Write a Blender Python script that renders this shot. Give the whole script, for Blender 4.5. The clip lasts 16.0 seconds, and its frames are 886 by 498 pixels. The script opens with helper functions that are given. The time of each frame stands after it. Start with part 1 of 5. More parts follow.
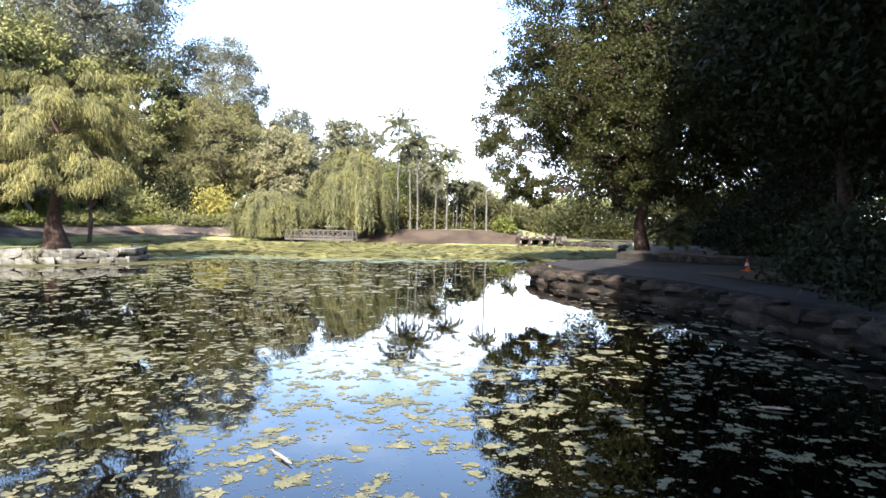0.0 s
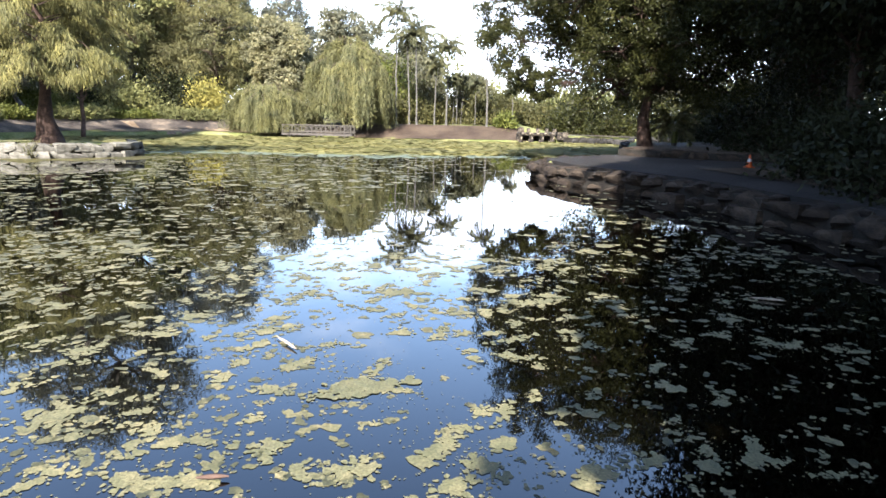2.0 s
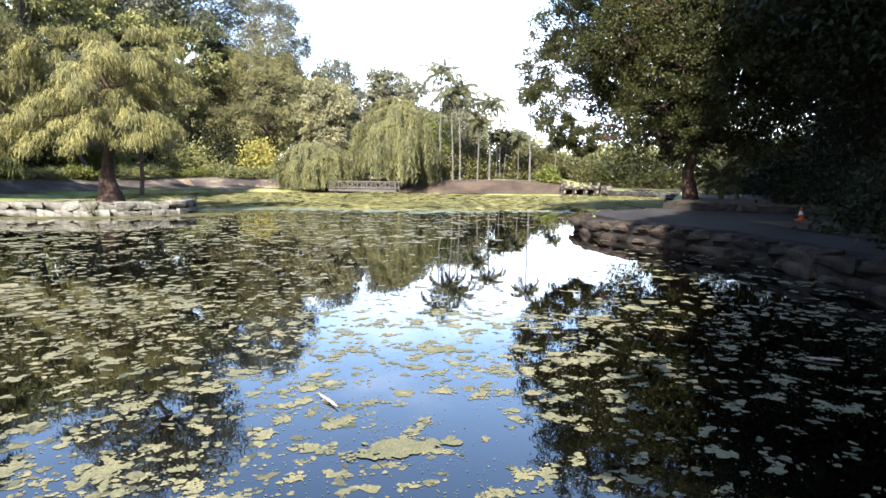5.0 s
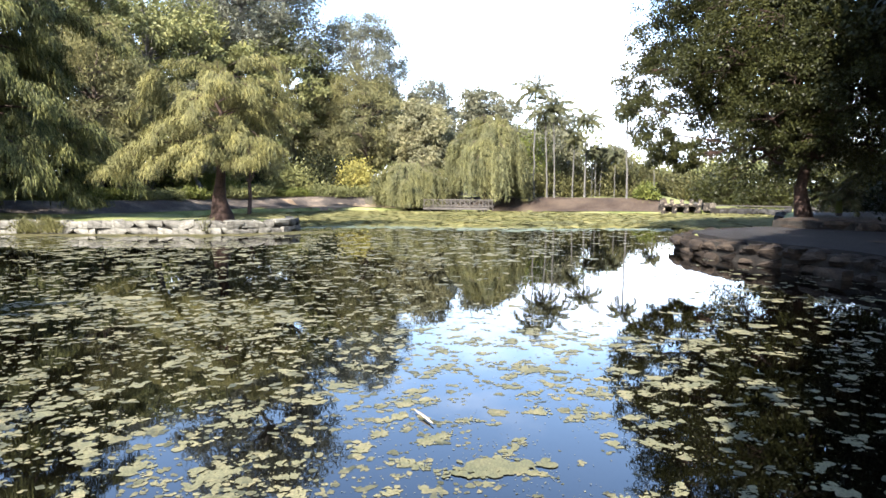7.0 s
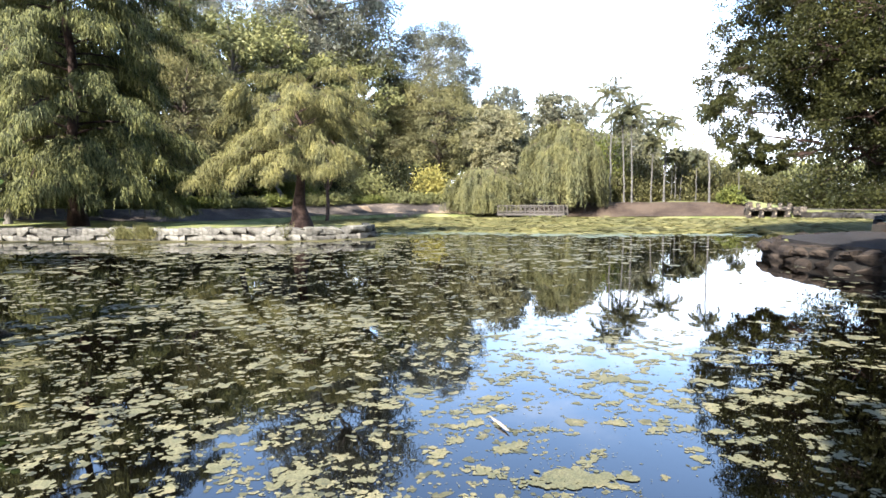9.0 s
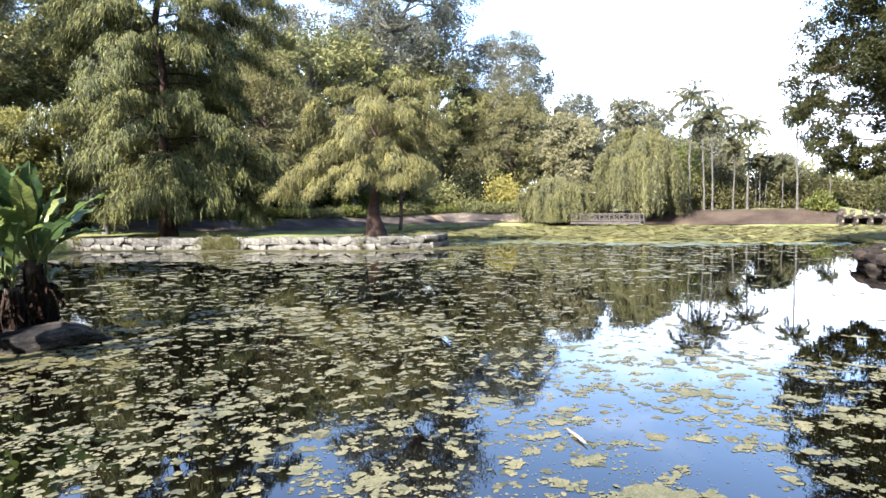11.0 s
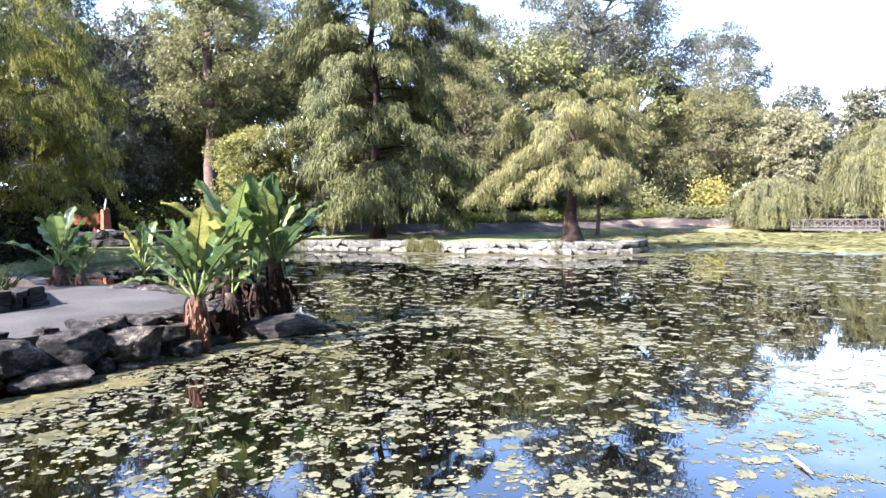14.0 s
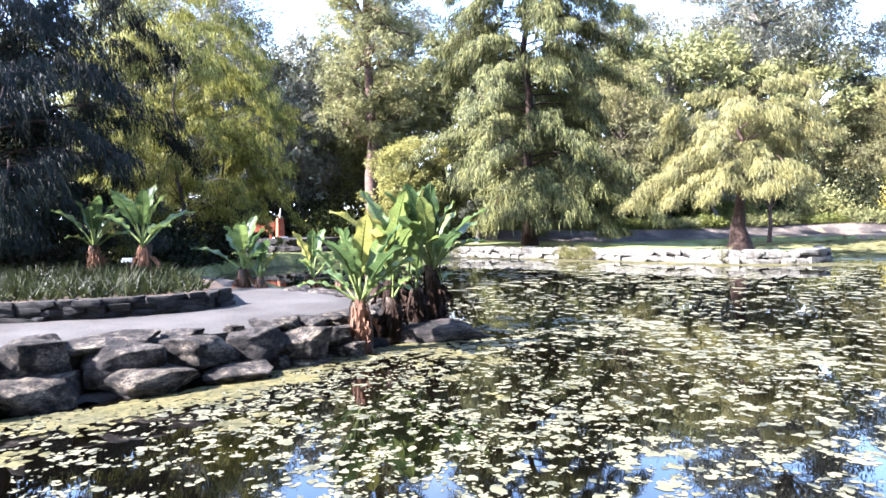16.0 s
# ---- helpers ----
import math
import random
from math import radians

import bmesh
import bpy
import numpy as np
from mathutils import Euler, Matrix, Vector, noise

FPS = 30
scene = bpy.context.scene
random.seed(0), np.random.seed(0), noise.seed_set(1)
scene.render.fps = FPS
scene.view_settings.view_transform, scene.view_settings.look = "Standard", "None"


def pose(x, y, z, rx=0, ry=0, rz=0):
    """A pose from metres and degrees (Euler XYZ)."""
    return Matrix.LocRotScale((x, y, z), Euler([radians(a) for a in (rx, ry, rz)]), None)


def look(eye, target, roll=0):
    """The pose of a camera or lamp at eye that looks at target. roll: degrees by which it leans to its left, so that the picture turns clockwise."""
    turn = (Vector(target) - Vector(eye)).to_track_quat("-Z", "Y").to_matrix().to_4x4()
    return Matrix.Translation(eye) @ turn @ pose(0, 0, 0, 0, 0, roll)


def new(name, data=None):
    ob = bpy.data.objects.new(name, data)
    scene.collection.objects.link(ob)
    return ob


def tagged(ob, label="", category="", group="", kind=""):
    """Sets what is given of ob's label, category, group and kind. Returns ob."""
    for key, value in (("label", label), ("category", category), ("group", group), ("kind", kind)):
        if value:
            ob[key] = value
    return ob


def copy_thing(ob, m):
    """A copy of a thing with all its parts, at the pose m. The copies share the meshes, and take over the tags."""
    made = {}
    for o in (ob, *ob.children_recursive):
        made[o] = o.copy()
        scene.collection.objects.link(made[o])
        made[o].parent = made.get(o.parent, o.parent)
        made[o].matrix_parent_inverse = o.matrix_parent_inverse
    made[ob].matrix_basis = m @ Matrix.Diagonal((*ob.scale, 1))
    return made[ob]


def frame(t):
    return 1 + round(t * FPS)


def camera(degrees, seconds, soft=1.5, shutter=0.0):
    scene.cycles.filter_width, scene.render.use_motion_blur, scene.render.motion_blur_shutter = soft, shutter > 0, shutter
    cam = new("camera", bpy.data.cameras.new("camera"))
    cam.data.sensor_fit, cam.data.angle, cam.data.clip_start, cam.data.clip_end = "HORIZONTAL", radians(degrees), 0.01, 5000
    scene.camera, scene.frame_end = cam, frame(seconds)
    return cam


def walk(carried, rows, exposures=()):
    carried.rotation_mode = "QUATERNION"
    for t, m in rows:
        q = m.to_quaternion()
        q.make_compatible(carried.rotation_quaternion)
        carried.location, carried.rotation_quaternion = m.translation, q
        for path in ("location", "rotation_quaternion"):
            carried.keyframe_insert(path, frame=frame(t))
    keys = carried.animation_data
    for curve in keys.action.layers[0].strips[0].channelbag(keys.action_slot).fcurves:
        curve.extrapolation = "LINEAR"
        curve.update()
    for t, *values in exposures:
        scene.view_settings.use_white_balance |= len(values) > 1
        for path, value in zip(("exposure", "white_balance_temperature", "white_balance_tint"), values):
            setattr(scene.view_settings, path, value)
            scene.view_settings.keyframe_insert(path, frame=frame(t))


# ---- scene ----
cam = camera(68.66, 16.0, soft=1.6)
EYE = 1.85
# seconds, metres from the first eye, then yaw, pitch and roll in degrees
ROWS = [
    (0, 0.0, 0.0, -0.0, 0.0, -2.49, -1.12),
    (0.5, -0.014, -0.001, -0.012, 0.7, -4.6, -0.94),
    (1, -0.011, 0.018, -0.027, 0.14, -6.96, -1.4),
    (1.5, -0.009, 0.031, -0.044, -0.17, -8.82, -1.47),
    (2, -0.007, 0.021, -0.053, -0.04, -11.54, -1.28),
    (2.5, -0.007, 0.042, -0.062, 0.27, -13.76, -0.74),
    (3, -0.002, 0.044, -0.053, 0.41, -13.66, -0.63),
    (5.5, 0.016, -0.038, 0.002, 5.37, -5.99, -0.53),
    (6, 0.014, -0.065, 0.014, 7.27, -5.9, -0.43),
    (6.5, 0.005, -0.063, 0.013, 9.54, -5.64, -0.44),
    (7, 0.0, -0.045, 0.003, 11.94, -5.36, -0.11),
    (7.5, -0.009, -0.037, 0.001, 13.88, -5.08, 0.03),
    (8, -0.013, -0.045, 0.009, 15.9, -4.9, 0.32),
    (8.5, -0.02, -0.037, 0.001, 17.48, -4.83, 0.51),
    (9, -0.024, -0.024, -0.003, 18.4, -4.8, 0.46),
    (11.5, -0.049, -0.065, 0.003, 26.26, -3.88, 0.89),
    (12, -0.04, -0.082, 0.007, 27.72, -3.88, 0.71),
    (12.5, -0.027, -0.138, 0.019, 30.42, -3.39, 0.69),
    (13, -0.041, -0.159, 0.025, 34.82, -3.34, 1.13),
    (13.5, -0.052, -0.173, 0.025, 38.29, -3.37, 1.1),
    (14, -0.053, -0.215, 0.028, 41.74, -3.27, 0.95),
    (14.5, -0.052, -0.227, 0.028, 45.42, -3.02, 0.98),
    (15, -0.061, -0.222, 0.026, 48.06, -2.89, 0.83),
    (15.5, -0.064, -0.241, 0.033, 51.34, -2.7, 1.12),
    (16, -0.061, -0.274, 0.044, 55.01, -2.42, 1.29),
]
walk(cam, [(t, pose(x, y, EYE + z, 90 + pitch, roll, yaw)) for t, x, y, z, yaw, pitch, roll in ROWS],
     exposures=[(0.0, 2.68, 6450, 13), (3.0, 2.65, 6450, 13), (7.5, 2.65, 6400, 13), (12.0, 2.68, 6150, 17), (14.5, 3.38, 5850, 21), (16.0, 3.7, 5850, 21)])

# ---- daylight ----
SUN_TO = Vector((-0.28, -0.95, 0.82)).normalized()
world = bpy.data.worlds.new("sky")
scene.world = world
world.use_nodes = True
wn = world.node_tree.nodes
sky = wn.new("ShaderNodeTexSky")
sky.sky_type, sky.sun_disc = "NISHITA", False
sky.sun_elevation = math.asin(SUN_TO.z)
sky.sun_rotation = math.atan2(SUN_TO.x, SUN_TO.y)
sky.air_density, sky.dust_density, sky.ozone_density = 1.0, 0.6, 2.0
wn["Background"].inputs["Strength"].default_value = 0.13
wl = world.node_tree.links
# thin bright cloud and haze, thicker towards the horizon
air, height_of, wisps = wn.new("ShaderNodeTexCoord"), wn.new("ShaderNodeSeparateXYZ"), wn.new("ShaderNodeTexNoise")
wl.new(air.outputs["Generated"], height_of.inputs[0])
stretch = wn.new("ShaderNodeMapping")
stretch.inputs["Scale"].default_value = (1.0, 1.0, 2.6)
wl.new(air.outputs["Generated"], stretch.inputs["Vector"])
wl.new(stretch.outputs[0], wisps.inputs["Vector"])
wisps.inputs["Scale"].default_value, wisps.inputs["Detail"].default_value, wisps.inputs["Roughness"].default_value = 3.2, 7.0, 0.58
low = wn.new("ShaderNodeMapRange")
low.interpolation_type = "SMOOTHSTEP"
low.inputs[1].default_value, low.inputs[2].default_value, low.inputs[3].default_value, low.inputs[4].default_value = 0.0, 0.36, 0.40, -0.12
wl.new(height_of.outputs[2], low.inputs[0])
cloudy = wn.new("ShaderNodeMath")
wl.new(wisps.outputs[0], cloudy.inputs[0])
wl.new(low.outputs[0], cloudy.inputs[1])
veil = wn.new("ShaderNodeMapRange")
veil.interpolation_type = "SMOOTHSTEP"
veil.inputs[1].default_value, veil.inputs[2].default_value, veil.inputs[4].default_value = 0.44, 0.88, 0.85
wl.new(cloudy.outputs[0], veil.inputs[0])
haze = wn.new("ShaderNodeMix")
haze.data_type = "RGBA"
haze.inputs[7].default_value = (5.6, 6.2, 7.2, 1.0)
wl.new(veil.outputs[0], haze.inputs[0])
wl.new(sky.outputs[0], haze.inputs[6])
wl.new(haze.outputs[2], wn["Background"].inputs["Color"])
sun = new("sun", bpy.data.lights.new("sun", "SUN"))
sun.data.energy, sun.data.angle, sun.data.color = 5.0, radians(0.5), (1.0, 0.95, 0.88)
sun.matrix_world = look(SUN_TO * 100, (0, 0, 0))

# ---- materials ----
def material(name, rough=0.8, metal=0.0):
    m = bpy.data.materials.new(name)
    m.use_nodes = True
    n, l = m.node_tree.nodes, m.node_tree.links
    b = n["Principled BSDF"]
    b.inputs["Roughness"].default_value, b.inputs["Metallic"].default_value = rough, metal
    return m, n, l, b


def noise_node(n, l, scale, detail=4.0, rough=0.6, coords="Object"):
    tc, tex = n.new("ShaderNodeTexCoord"), n.new("ShaderNodeTexNoise")
    tex.inputs["Scale"].default_value, tex.inputs["Detail"].default_value = scale, detail
    tex.inputs["Roughness"].default_value = rough
    l.new(tc.outputs[coords], tex.inputs["Vector"])
    return tex


def ramp_node(n, l, source, stops):
    r = n.new("ShaderNodeValToRGB")
    while len(r.color_ramp.elements) < len(stops):
        r.color_ramp.elements.new(0.5)
    for e, (p, c) in zip(r.color_ramp.elements, stops):
        e.position, e.color = p, (*c, 1)
    l.new(source, r.inputs["Fac"])
    return r


def mix_node(n, l, fac, a, b, mode="MIX"):
    x = n.new("ShaderNodeMix")
    x.data_type, x.blend_type = "RGBA", mode
    for socket, value in ((x.inputs[0], fac), (x.inputs[6], a), (x.inputs[7], b)):
        if isinstance(value, (float, int)):
            socket.default_value = value
        elif isinstance(value, tuple):
            socket.default_value = (*value, 1)
        else:
            l.new(value, socket)
    return x.outputs[2]


def bump_node(n, l, b, height, strength, distance):
    u = n.new("ShaderNodeBump")
    u.inputs["Strength"].default_value, u.inputs["Distance"].default_value = strength, distance
    l.new(height, u.inputs["Height"])
    l.new(u.outputs[0], b.inputs["Normal"])


def leaf_material(name, dark, light, through_light=0.35, rough=0.5, patch=0.35, vary=0.65):
    """Foliage: every leaf its own shade, patches of tint over the crown, light through the blade."""
    m, n, l, b = material(name, rough)
    dark, light = (tuple(k * 0.53 * (0.93 * q + 0.07 * (0.3 * c[0] + 0.6 * c[1] + 0.1 * c[2])) for k, q in zip((1.26, 1.0, 0.9), c)) for c in (dark, light))
    geo = n.new("ShaderNodeNewGeometry")
    spread = n.new("ShaderNodeMapRange")
    spread.inputs[3].default_value, spread.inputs[4].default_value = 0.5 - vary / 2, 0.5 + vary / 2
    l.new(geo.outputs["Random Per Island"], spread.inputs[0])
    c = mix_node(n, l, spread.outputs[0], dark, light)
    big = noise_node(n, l, patch, 2.0)
    shade = ramp_node(n, l, big.outputs[0], [(0.3, (0.72, 0.75, 0.8)), (0.7, (1.2, 1.15, 0.95))])
    c = mix_node(n, l, 1.0, c, shade.outputs[0], "MULTIPLY")
    l.new(c, b.inputs["Base Color"])
    b.inputs["Specular IOR Level"].default_value = 0.1
    tr, ms = n.new("ShaderNodeBsdfTranslucent"), n.new("ShaderNodeMixShader")
    l.new(c, tr.inputs["Color"])
    ms.inputs[0].default_value = through_light
    l.new(b.outputs[0], ms.inputs[1])
    l.new(tr.outputs[0], ms.inputs[2])
    l.new(ms.outputs[0], n["Material Output"].inputs["Surface"])
    return m


def rough_material(name, stops, scale, fine=None, bump=0.5, dist=0.02, rough=0.85, random_shade=0.0, coords="Object"):
    """Stone, soil, bark: colour from a coarse and a fine pattern, relief from the fine one."""
    m, n, l, b = material(name, rough)
    b.inputs["Specular IOR Level"].default_value = 0.15
    big = noise_node(n, l, scale, 5.0, 0.65, coords)
    small = noise_node(n, l, fine or scale * 8, 6.0, 0.7, coords)
    c = ramp_node(n, l, big.outputs[0], [(0.5 + (p - 0.5) * 0.6, tuple(0.50 * q for q in e)) for p, e in stops]).outputs[0]
    grain = ramp_node(n, l, small.outputs[0], [(0.4, (0.55, 0.55, 0.55)), (0.6, (1.35, 1.35, 1.35))])
    c = mix_node(n, l, 0.7, c, grain.outputs[0], "MULTIPLY")
    if random_shade:
        info = n.new("ShaderNodeObjectInfo")
        tone = ramp_node(n, l, info.outputs["Random"], [(0.0, (1 - random_shade,) * 3), (1.0, (1 + random_shade, 1 + random_shade, 1 + random_shade * 0.9))])
        c = mix_node(n, l, 1.0, c, tone.outputs[0], "MULTIPLY")
    l.new(c, b.inputs["Base Color"])
    bump_node(n, l, b, small.outputs[0], bump, dist)
    return m


def boulder_material():
    """Weathered stone: pitted relief, dark crevices and pale lichen at several sizes, another tone for each stone."""
    m, n, l, b = material("grey_boulder", 0.92)
    b.inputs["Specular IOR Level"].default_value = 0.2
    big, mid, fine = noise_node(n, l, 1.7, 6.0, 0.6), noise_node(n, l, 5.5, 12.0, 0.78), noise_node(n, l, 30, 6.0, 0.7)
    c = ramp_node(n, l, big.outputs[0], [(0.38, (0.011, 0.010, 0.009)), (0.5, (0.034, 0.03, 0.026)), (0.62, (0.09, 0.08, 0.067))]).outputs[0]
    pits = ramp_node(n, l, mid.outputs[0], [(0.40, (0.15, 0.15, 0.16)), (0.47, (0.8, 0.8, 0.8)), (0.53, (1.25, 1.22, 1.18)), (0.60, (2.7, 2.6, 2.35))])
    c = mix_node(n, l, 1.0, c, pits.outputs[0], "MULTIPLY")
    grain = ramp_node(n, l, fine.outputs[0], [(0.36, (0.4, 0.4, 0.4)), (0.64, (1.7, 1.68, 1.6))])
    c = mix_node(n, l, 0.9, c, grain.outputs[0], "MULTIPLY")
    info = n.new("ShaderNodeObjectInfo")
    tone = ramp_node(n, l, info.outputs["Random"], [(0.0, (0.75, 0.75, 0.78)), (1.0, (1.35, 1.3, 1.2))])
    c = mix_node(n, l, 1.0, c, tone.outputs[0], "MULTIPLY")
    l.new(c, b.inputs["Base Color"])
    bump_node(n, l, b, mid.outputs[0], 1.0, 0.14)
    return m


def water_material():
    m, n, l, b = material("pond_water", 0.015)
    deep = noise_node(n, l, 0.15, 3.0)
    c = ramp_node(n, l, deep.outputs[0], [(0.35, (0.0004, 0.0004, 0.0003)), (0.65, (0.0011, 0.0009, 0.0005))])
    l.new(c.outputs[0], b.inputs["Base Color"])
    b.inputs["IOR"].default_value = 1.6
    r1 = noise_node(n, l, 1.6, 3.0, 0.5)
    bump_node(n, l, b, r1.outputs[0], 0.05, 0.02)
    return m


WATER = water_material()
PAD = leaf_material("floating_leaf", (0.085, 0.10, 0.045), (0.35, 0.35, 0.20), 0.12, 0.6, 0.4, 0.9)
def mat_material(name="floating_mat", single=False):
    """Crumbly floating mats: cream-green flakes with dark soaked specks; each leaf its own shade, or each whole mat."""
    m, n, l, b = material(name, 0.75)
    fine, mid = noise_node(n, l, 70, 5.0, 0.75), noise_node(n, l, 9, 4.0, 0.65)
    c = ramp_node(n, l, fine.outputs[0], [(0.36, (0.020, 0.020, 0.010)), (0.45, (0.06, 0.058, 0.032)), (0.56, (0.098, 0.093, 0.057)), (0.66, (0.132, 0.125, 0.082))]).outputs[0]
    tone = ramp_node(n, l, mid.outputs[0], [(0.35, (0.72, 0.78, 0.68)), (0.62, (1.12, 1.08, 1.02))])
    c = mix_node(n, l, 1.0, c, tone.outputs[0], "MULTIPLY")
    geo = n.new("ShaderNodeNewGeometry")
    info = n.new("ShaderNodeObjectInfo")
    own = ramp_node(n, l, info.outputs["Random"] if single else geo.outputs["Random Per Island"], [(0.0, (0.75, 0.78, 0.62)), (1.0, (1.3, 1.24, 1.05))] if single else [(0.0, (0.2, 0.24, 0.12)), (0.45, (0.72, 0.72, 0.54)), (1.0, (1.28, 1.2, 1.02))])
    l.new(mix_node(n, l, 1.0, c, own.outputs[0], "MULTIPLY"), b.inputs["Base Color"])
    bump_node(n, l, b, fine.outputs[0], 0.5, 0.004)
    return m


MAT = mat_material()
MAT_NEAR = mat_material("crumbly_mat", True)
PAD_GREEN = leaf_material("standing_leaf", (0.10, 0.145, 0.05), (0.335, 0.385, 0.185), 0.3, 0.95, 0.25)
ALGAE = leaf_material("duckweed", (0.045, 0.06, 0.026), (0.135, 0.15, 0.075), 0.1, 0.7, 1.6, 0.9)
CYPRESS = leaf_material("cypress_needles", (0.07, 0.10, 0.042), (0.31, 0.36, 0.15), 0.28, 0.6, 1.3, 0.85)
# near-black end paints the crown's shaded gaps, pale end its lit tips
CYPRESS_DARK = leaf_material("lit_and_dark_cypress_needles", (0.009, 0.022, 0.010), (0.21, 0.275, 0.10), 0.2, 0.6, 0.9, 0.95)
WILLOW = leaf_material("willow_leaf", (0.066, 0.10, 0.048), (0.262, 0.318, 0.16), 0.3, 0.5, 0.9, 0.8)
GUM = leaf_material("gum_leaf", (0.075, 0.12, 0.05), (0.30, 0.375, 0.165), 0.3, 0.5, 0.2)
# blue-green gum leaf, tinted further towards blue to paint in air haze
GUM_BLUE = leaf_material("haze_blue_gum_leaf", (0.075, 0.11, 0.095), (0.235, 0.305, 0.26), 0.3, 0.5, 0.2)
GUM_PALE = leaf_material("pale_gum_leaf", (0.10, 0.15, 0.07), (0.34, 0.41, 0.20), 0.35, 0.5, 0.25)
OLIVE = leaf_material("olive_shade_leaf", (0.035, 0.052, 0.022), (0.16, 0.19, 0.085), 0.25, 0.5, 0.3)
LIME = leaf_material("lime_leaf", (0.15, 0.20, 0.06), (0.40, 0.48, 0.17), 0.4, 0.5, 0.6)
CREAM = leaf_material("creamy_leaf", (0.13, 0.17, 0.09), (0.38, 0.45, 0.30), 0.35, 0.5, 0.4)
OAK = leaf_material("glossy_dark_leaf", (0.009, 0.016, 0.008), (0.076, 0.102, 0.034), 0.3, 0.4, 0.5)
# green taken down to near black: deep shade is put into this leaf colour
DARK = leaf_material("shade_painted_leaf", (0.008, 0.014, 0.006), (0.026, 0.04, 0.016), 0.05, 0.6, 0.4)
# blue-green leaf with the acacia's shade put into its colour
FEATHER = leaf_material("shaded_blue_green_leaf", (0.004, 0.008, 0.006), (0.02, 0.036, 0.028), 0.08, 0.6, 0.4)
# distance haze is mixed into this leaf colour
HAZY = leaf_material("painted_haze_leaf", (0.07, 0.10, 0.075), (0.22, 0.27, 0.20), 0.2, 0.6, 0.2)
RUST = leaf_material("olive_needles", (0.085, 0.115, 0.055), (0.29, 0.34, 0.165), 0.3, 0.6, 0.2)
YELLOW = leaf_material("golden_leaf", (0.27, 0.33, 0.09), (0.54, 0.60, 0.19), 0.4, 0.5, 0.6)
BAMBOO = leaf_material("bamboo_leaf", (0.05, 0.09, 0.02), (0.40, 0.49, 0.11), 0.45, 0.5, 0.6, 0.95)
PALM = leaf_material("palm_frond", (0.045, 0.075, 0.045), (0.21, 0.255, 0.145), 0.3, 0.4, 0.4)
SHRUB = leaf_material("shrub_leaf", (0.05, 0.095, 0.022), (0.20, 0.27, 0.07), 0.3, 0.5, 0.4)
# green lowered so that the raised bed's shade sits in the colour
BEDDING = leaf_material("shaded_bedding_leaf", (0.006, 0.014, 0.005), (0.04, 0.062, 0.02), 0.25, 0.5, 0.9, 0.9)
BARK = rough_material("brown_bark", [(0.3, (0.07, 0.05, 0.035)), (0.7, (0.17, 0.13, 0.10))], 2.5, 14, 0.8, 0.03)
BARK_DARK = rough_material("dark_bark", [(0.3, (0.035, 0.021, 0.016)), (0.7, (0.09, 0.056, 0.042))], 3, 16, 0.8, 0.03)
BARK_PINK = rough_material("pinkish_gum_bark", [(0.3, (0.10, 0.062, 0.046)), (0.7, (0.21, 0.138, 0.108))], 1.5, 9, 0.5, 0.02)
BARK_PALE = rough_material("pale_bark", [(0.3, (0.13, 0.115, 0.095)), (0.7, (0.24, 0.22, 0.19))], 2, 12, 0.4, 0.01)
BLEACHED = rough_material("bleached_wood", [(0.3, (0.34, 0.29, 0.23)), (0.7, (0.52, 0.46, 0.38))], 6, 30, 0.3, 0.005)
BARK_GREY = rough_material("grey_palm_bark", [(0.3, (0.10, 0.095, 0.085)), (0.7, (0.20, 0.19, 0.17))], 2, 12, 0.4, 0.01)
GRASS = rough_material("mown_grass", [(0.3, (0.14, 0.165, 0.05)), (0.5, (0.22, 0.24, 0.08)), (0.75, (0.32, 0.30, 0.14))], 0.35, 9, 0.8, 0.05)
MULCH = rough_material("bark_mulch", [(0.3, (0.056, 0.038, 0.026)), (0.7, (0.115, 0.083, 0.056))], 0.6, 12, 0.8, 0.05)
CONCRETE = rough_material("worn_concrete", [(0.3, (0.058, 0.053, 0.046)), (0.7, (0.10, 0.092, 0.081))], 0.7, 30, 0.25, 0.01)
# asphalt colour lowered to include the shade over the shore path
ASPHALT = rough_material("shade_dark_asphalt", [(0.3, (0.022, 0.02, 0.019)), (0.7, (0.045, 0.04, 0.037))], 0.8, 25, 0.4, 0.02)
SANDY = rough_material("sandy_soil", [(0.3, (0.19, 0.135, 0.085)), (0.55, (0.36, 0.27, 0.18)), (0.75, (0.46, 0.36, 0.25))], 0.5, 7, 0.9, 0.05)
GRAVEL = rough_material("leaf_strewn_gravel", [(0.3, (0.052, 0.043, 0.038)), (0.55, (0.10, 0.084, 0.070)), (0.75, (0.24, 0.19, 0.14))], 0.5, 7, 0.9, 0.05)
ROCK = boulder_material()
SANDSTONE = rough_material("pale_wall_stone", [(0.3, (0.14, 0.132, 0.108)), (0.7, (0.28, 0.265, 0.225))], 2.0, 12, 0.6, 0.03, 0.9, 0.3)
# brown stone, its colour lowered for the shade on wall and kerb
WARM_STONE = rough_material("shaded_brown_stone", [(0.3, (0.018, 0.013, 0.010)), (0.7, (0.06, 0.045, 0.032))], 2.0, 12, 0.8, 0.05, 0.9, 0.4)
SLATE = rough_material("dark_slab_stone", [(0.3, (0.02, 0.019, 0.018)), (0.7, (0.062, 0.058, 0.053))], 3.0, 16, 0.7, 0.03, 0.9, 0.35)
# serves dark mortar joints and, as painted shadow, the gaps between boulders
MORTAR = rough_material("mortar_and_gap_fill", [(0.3, (0.014, 0.012, 0.01)), (0.7, (0.04, 0.035, 0.028))], 3.0, 20, 0.5, 0.02)
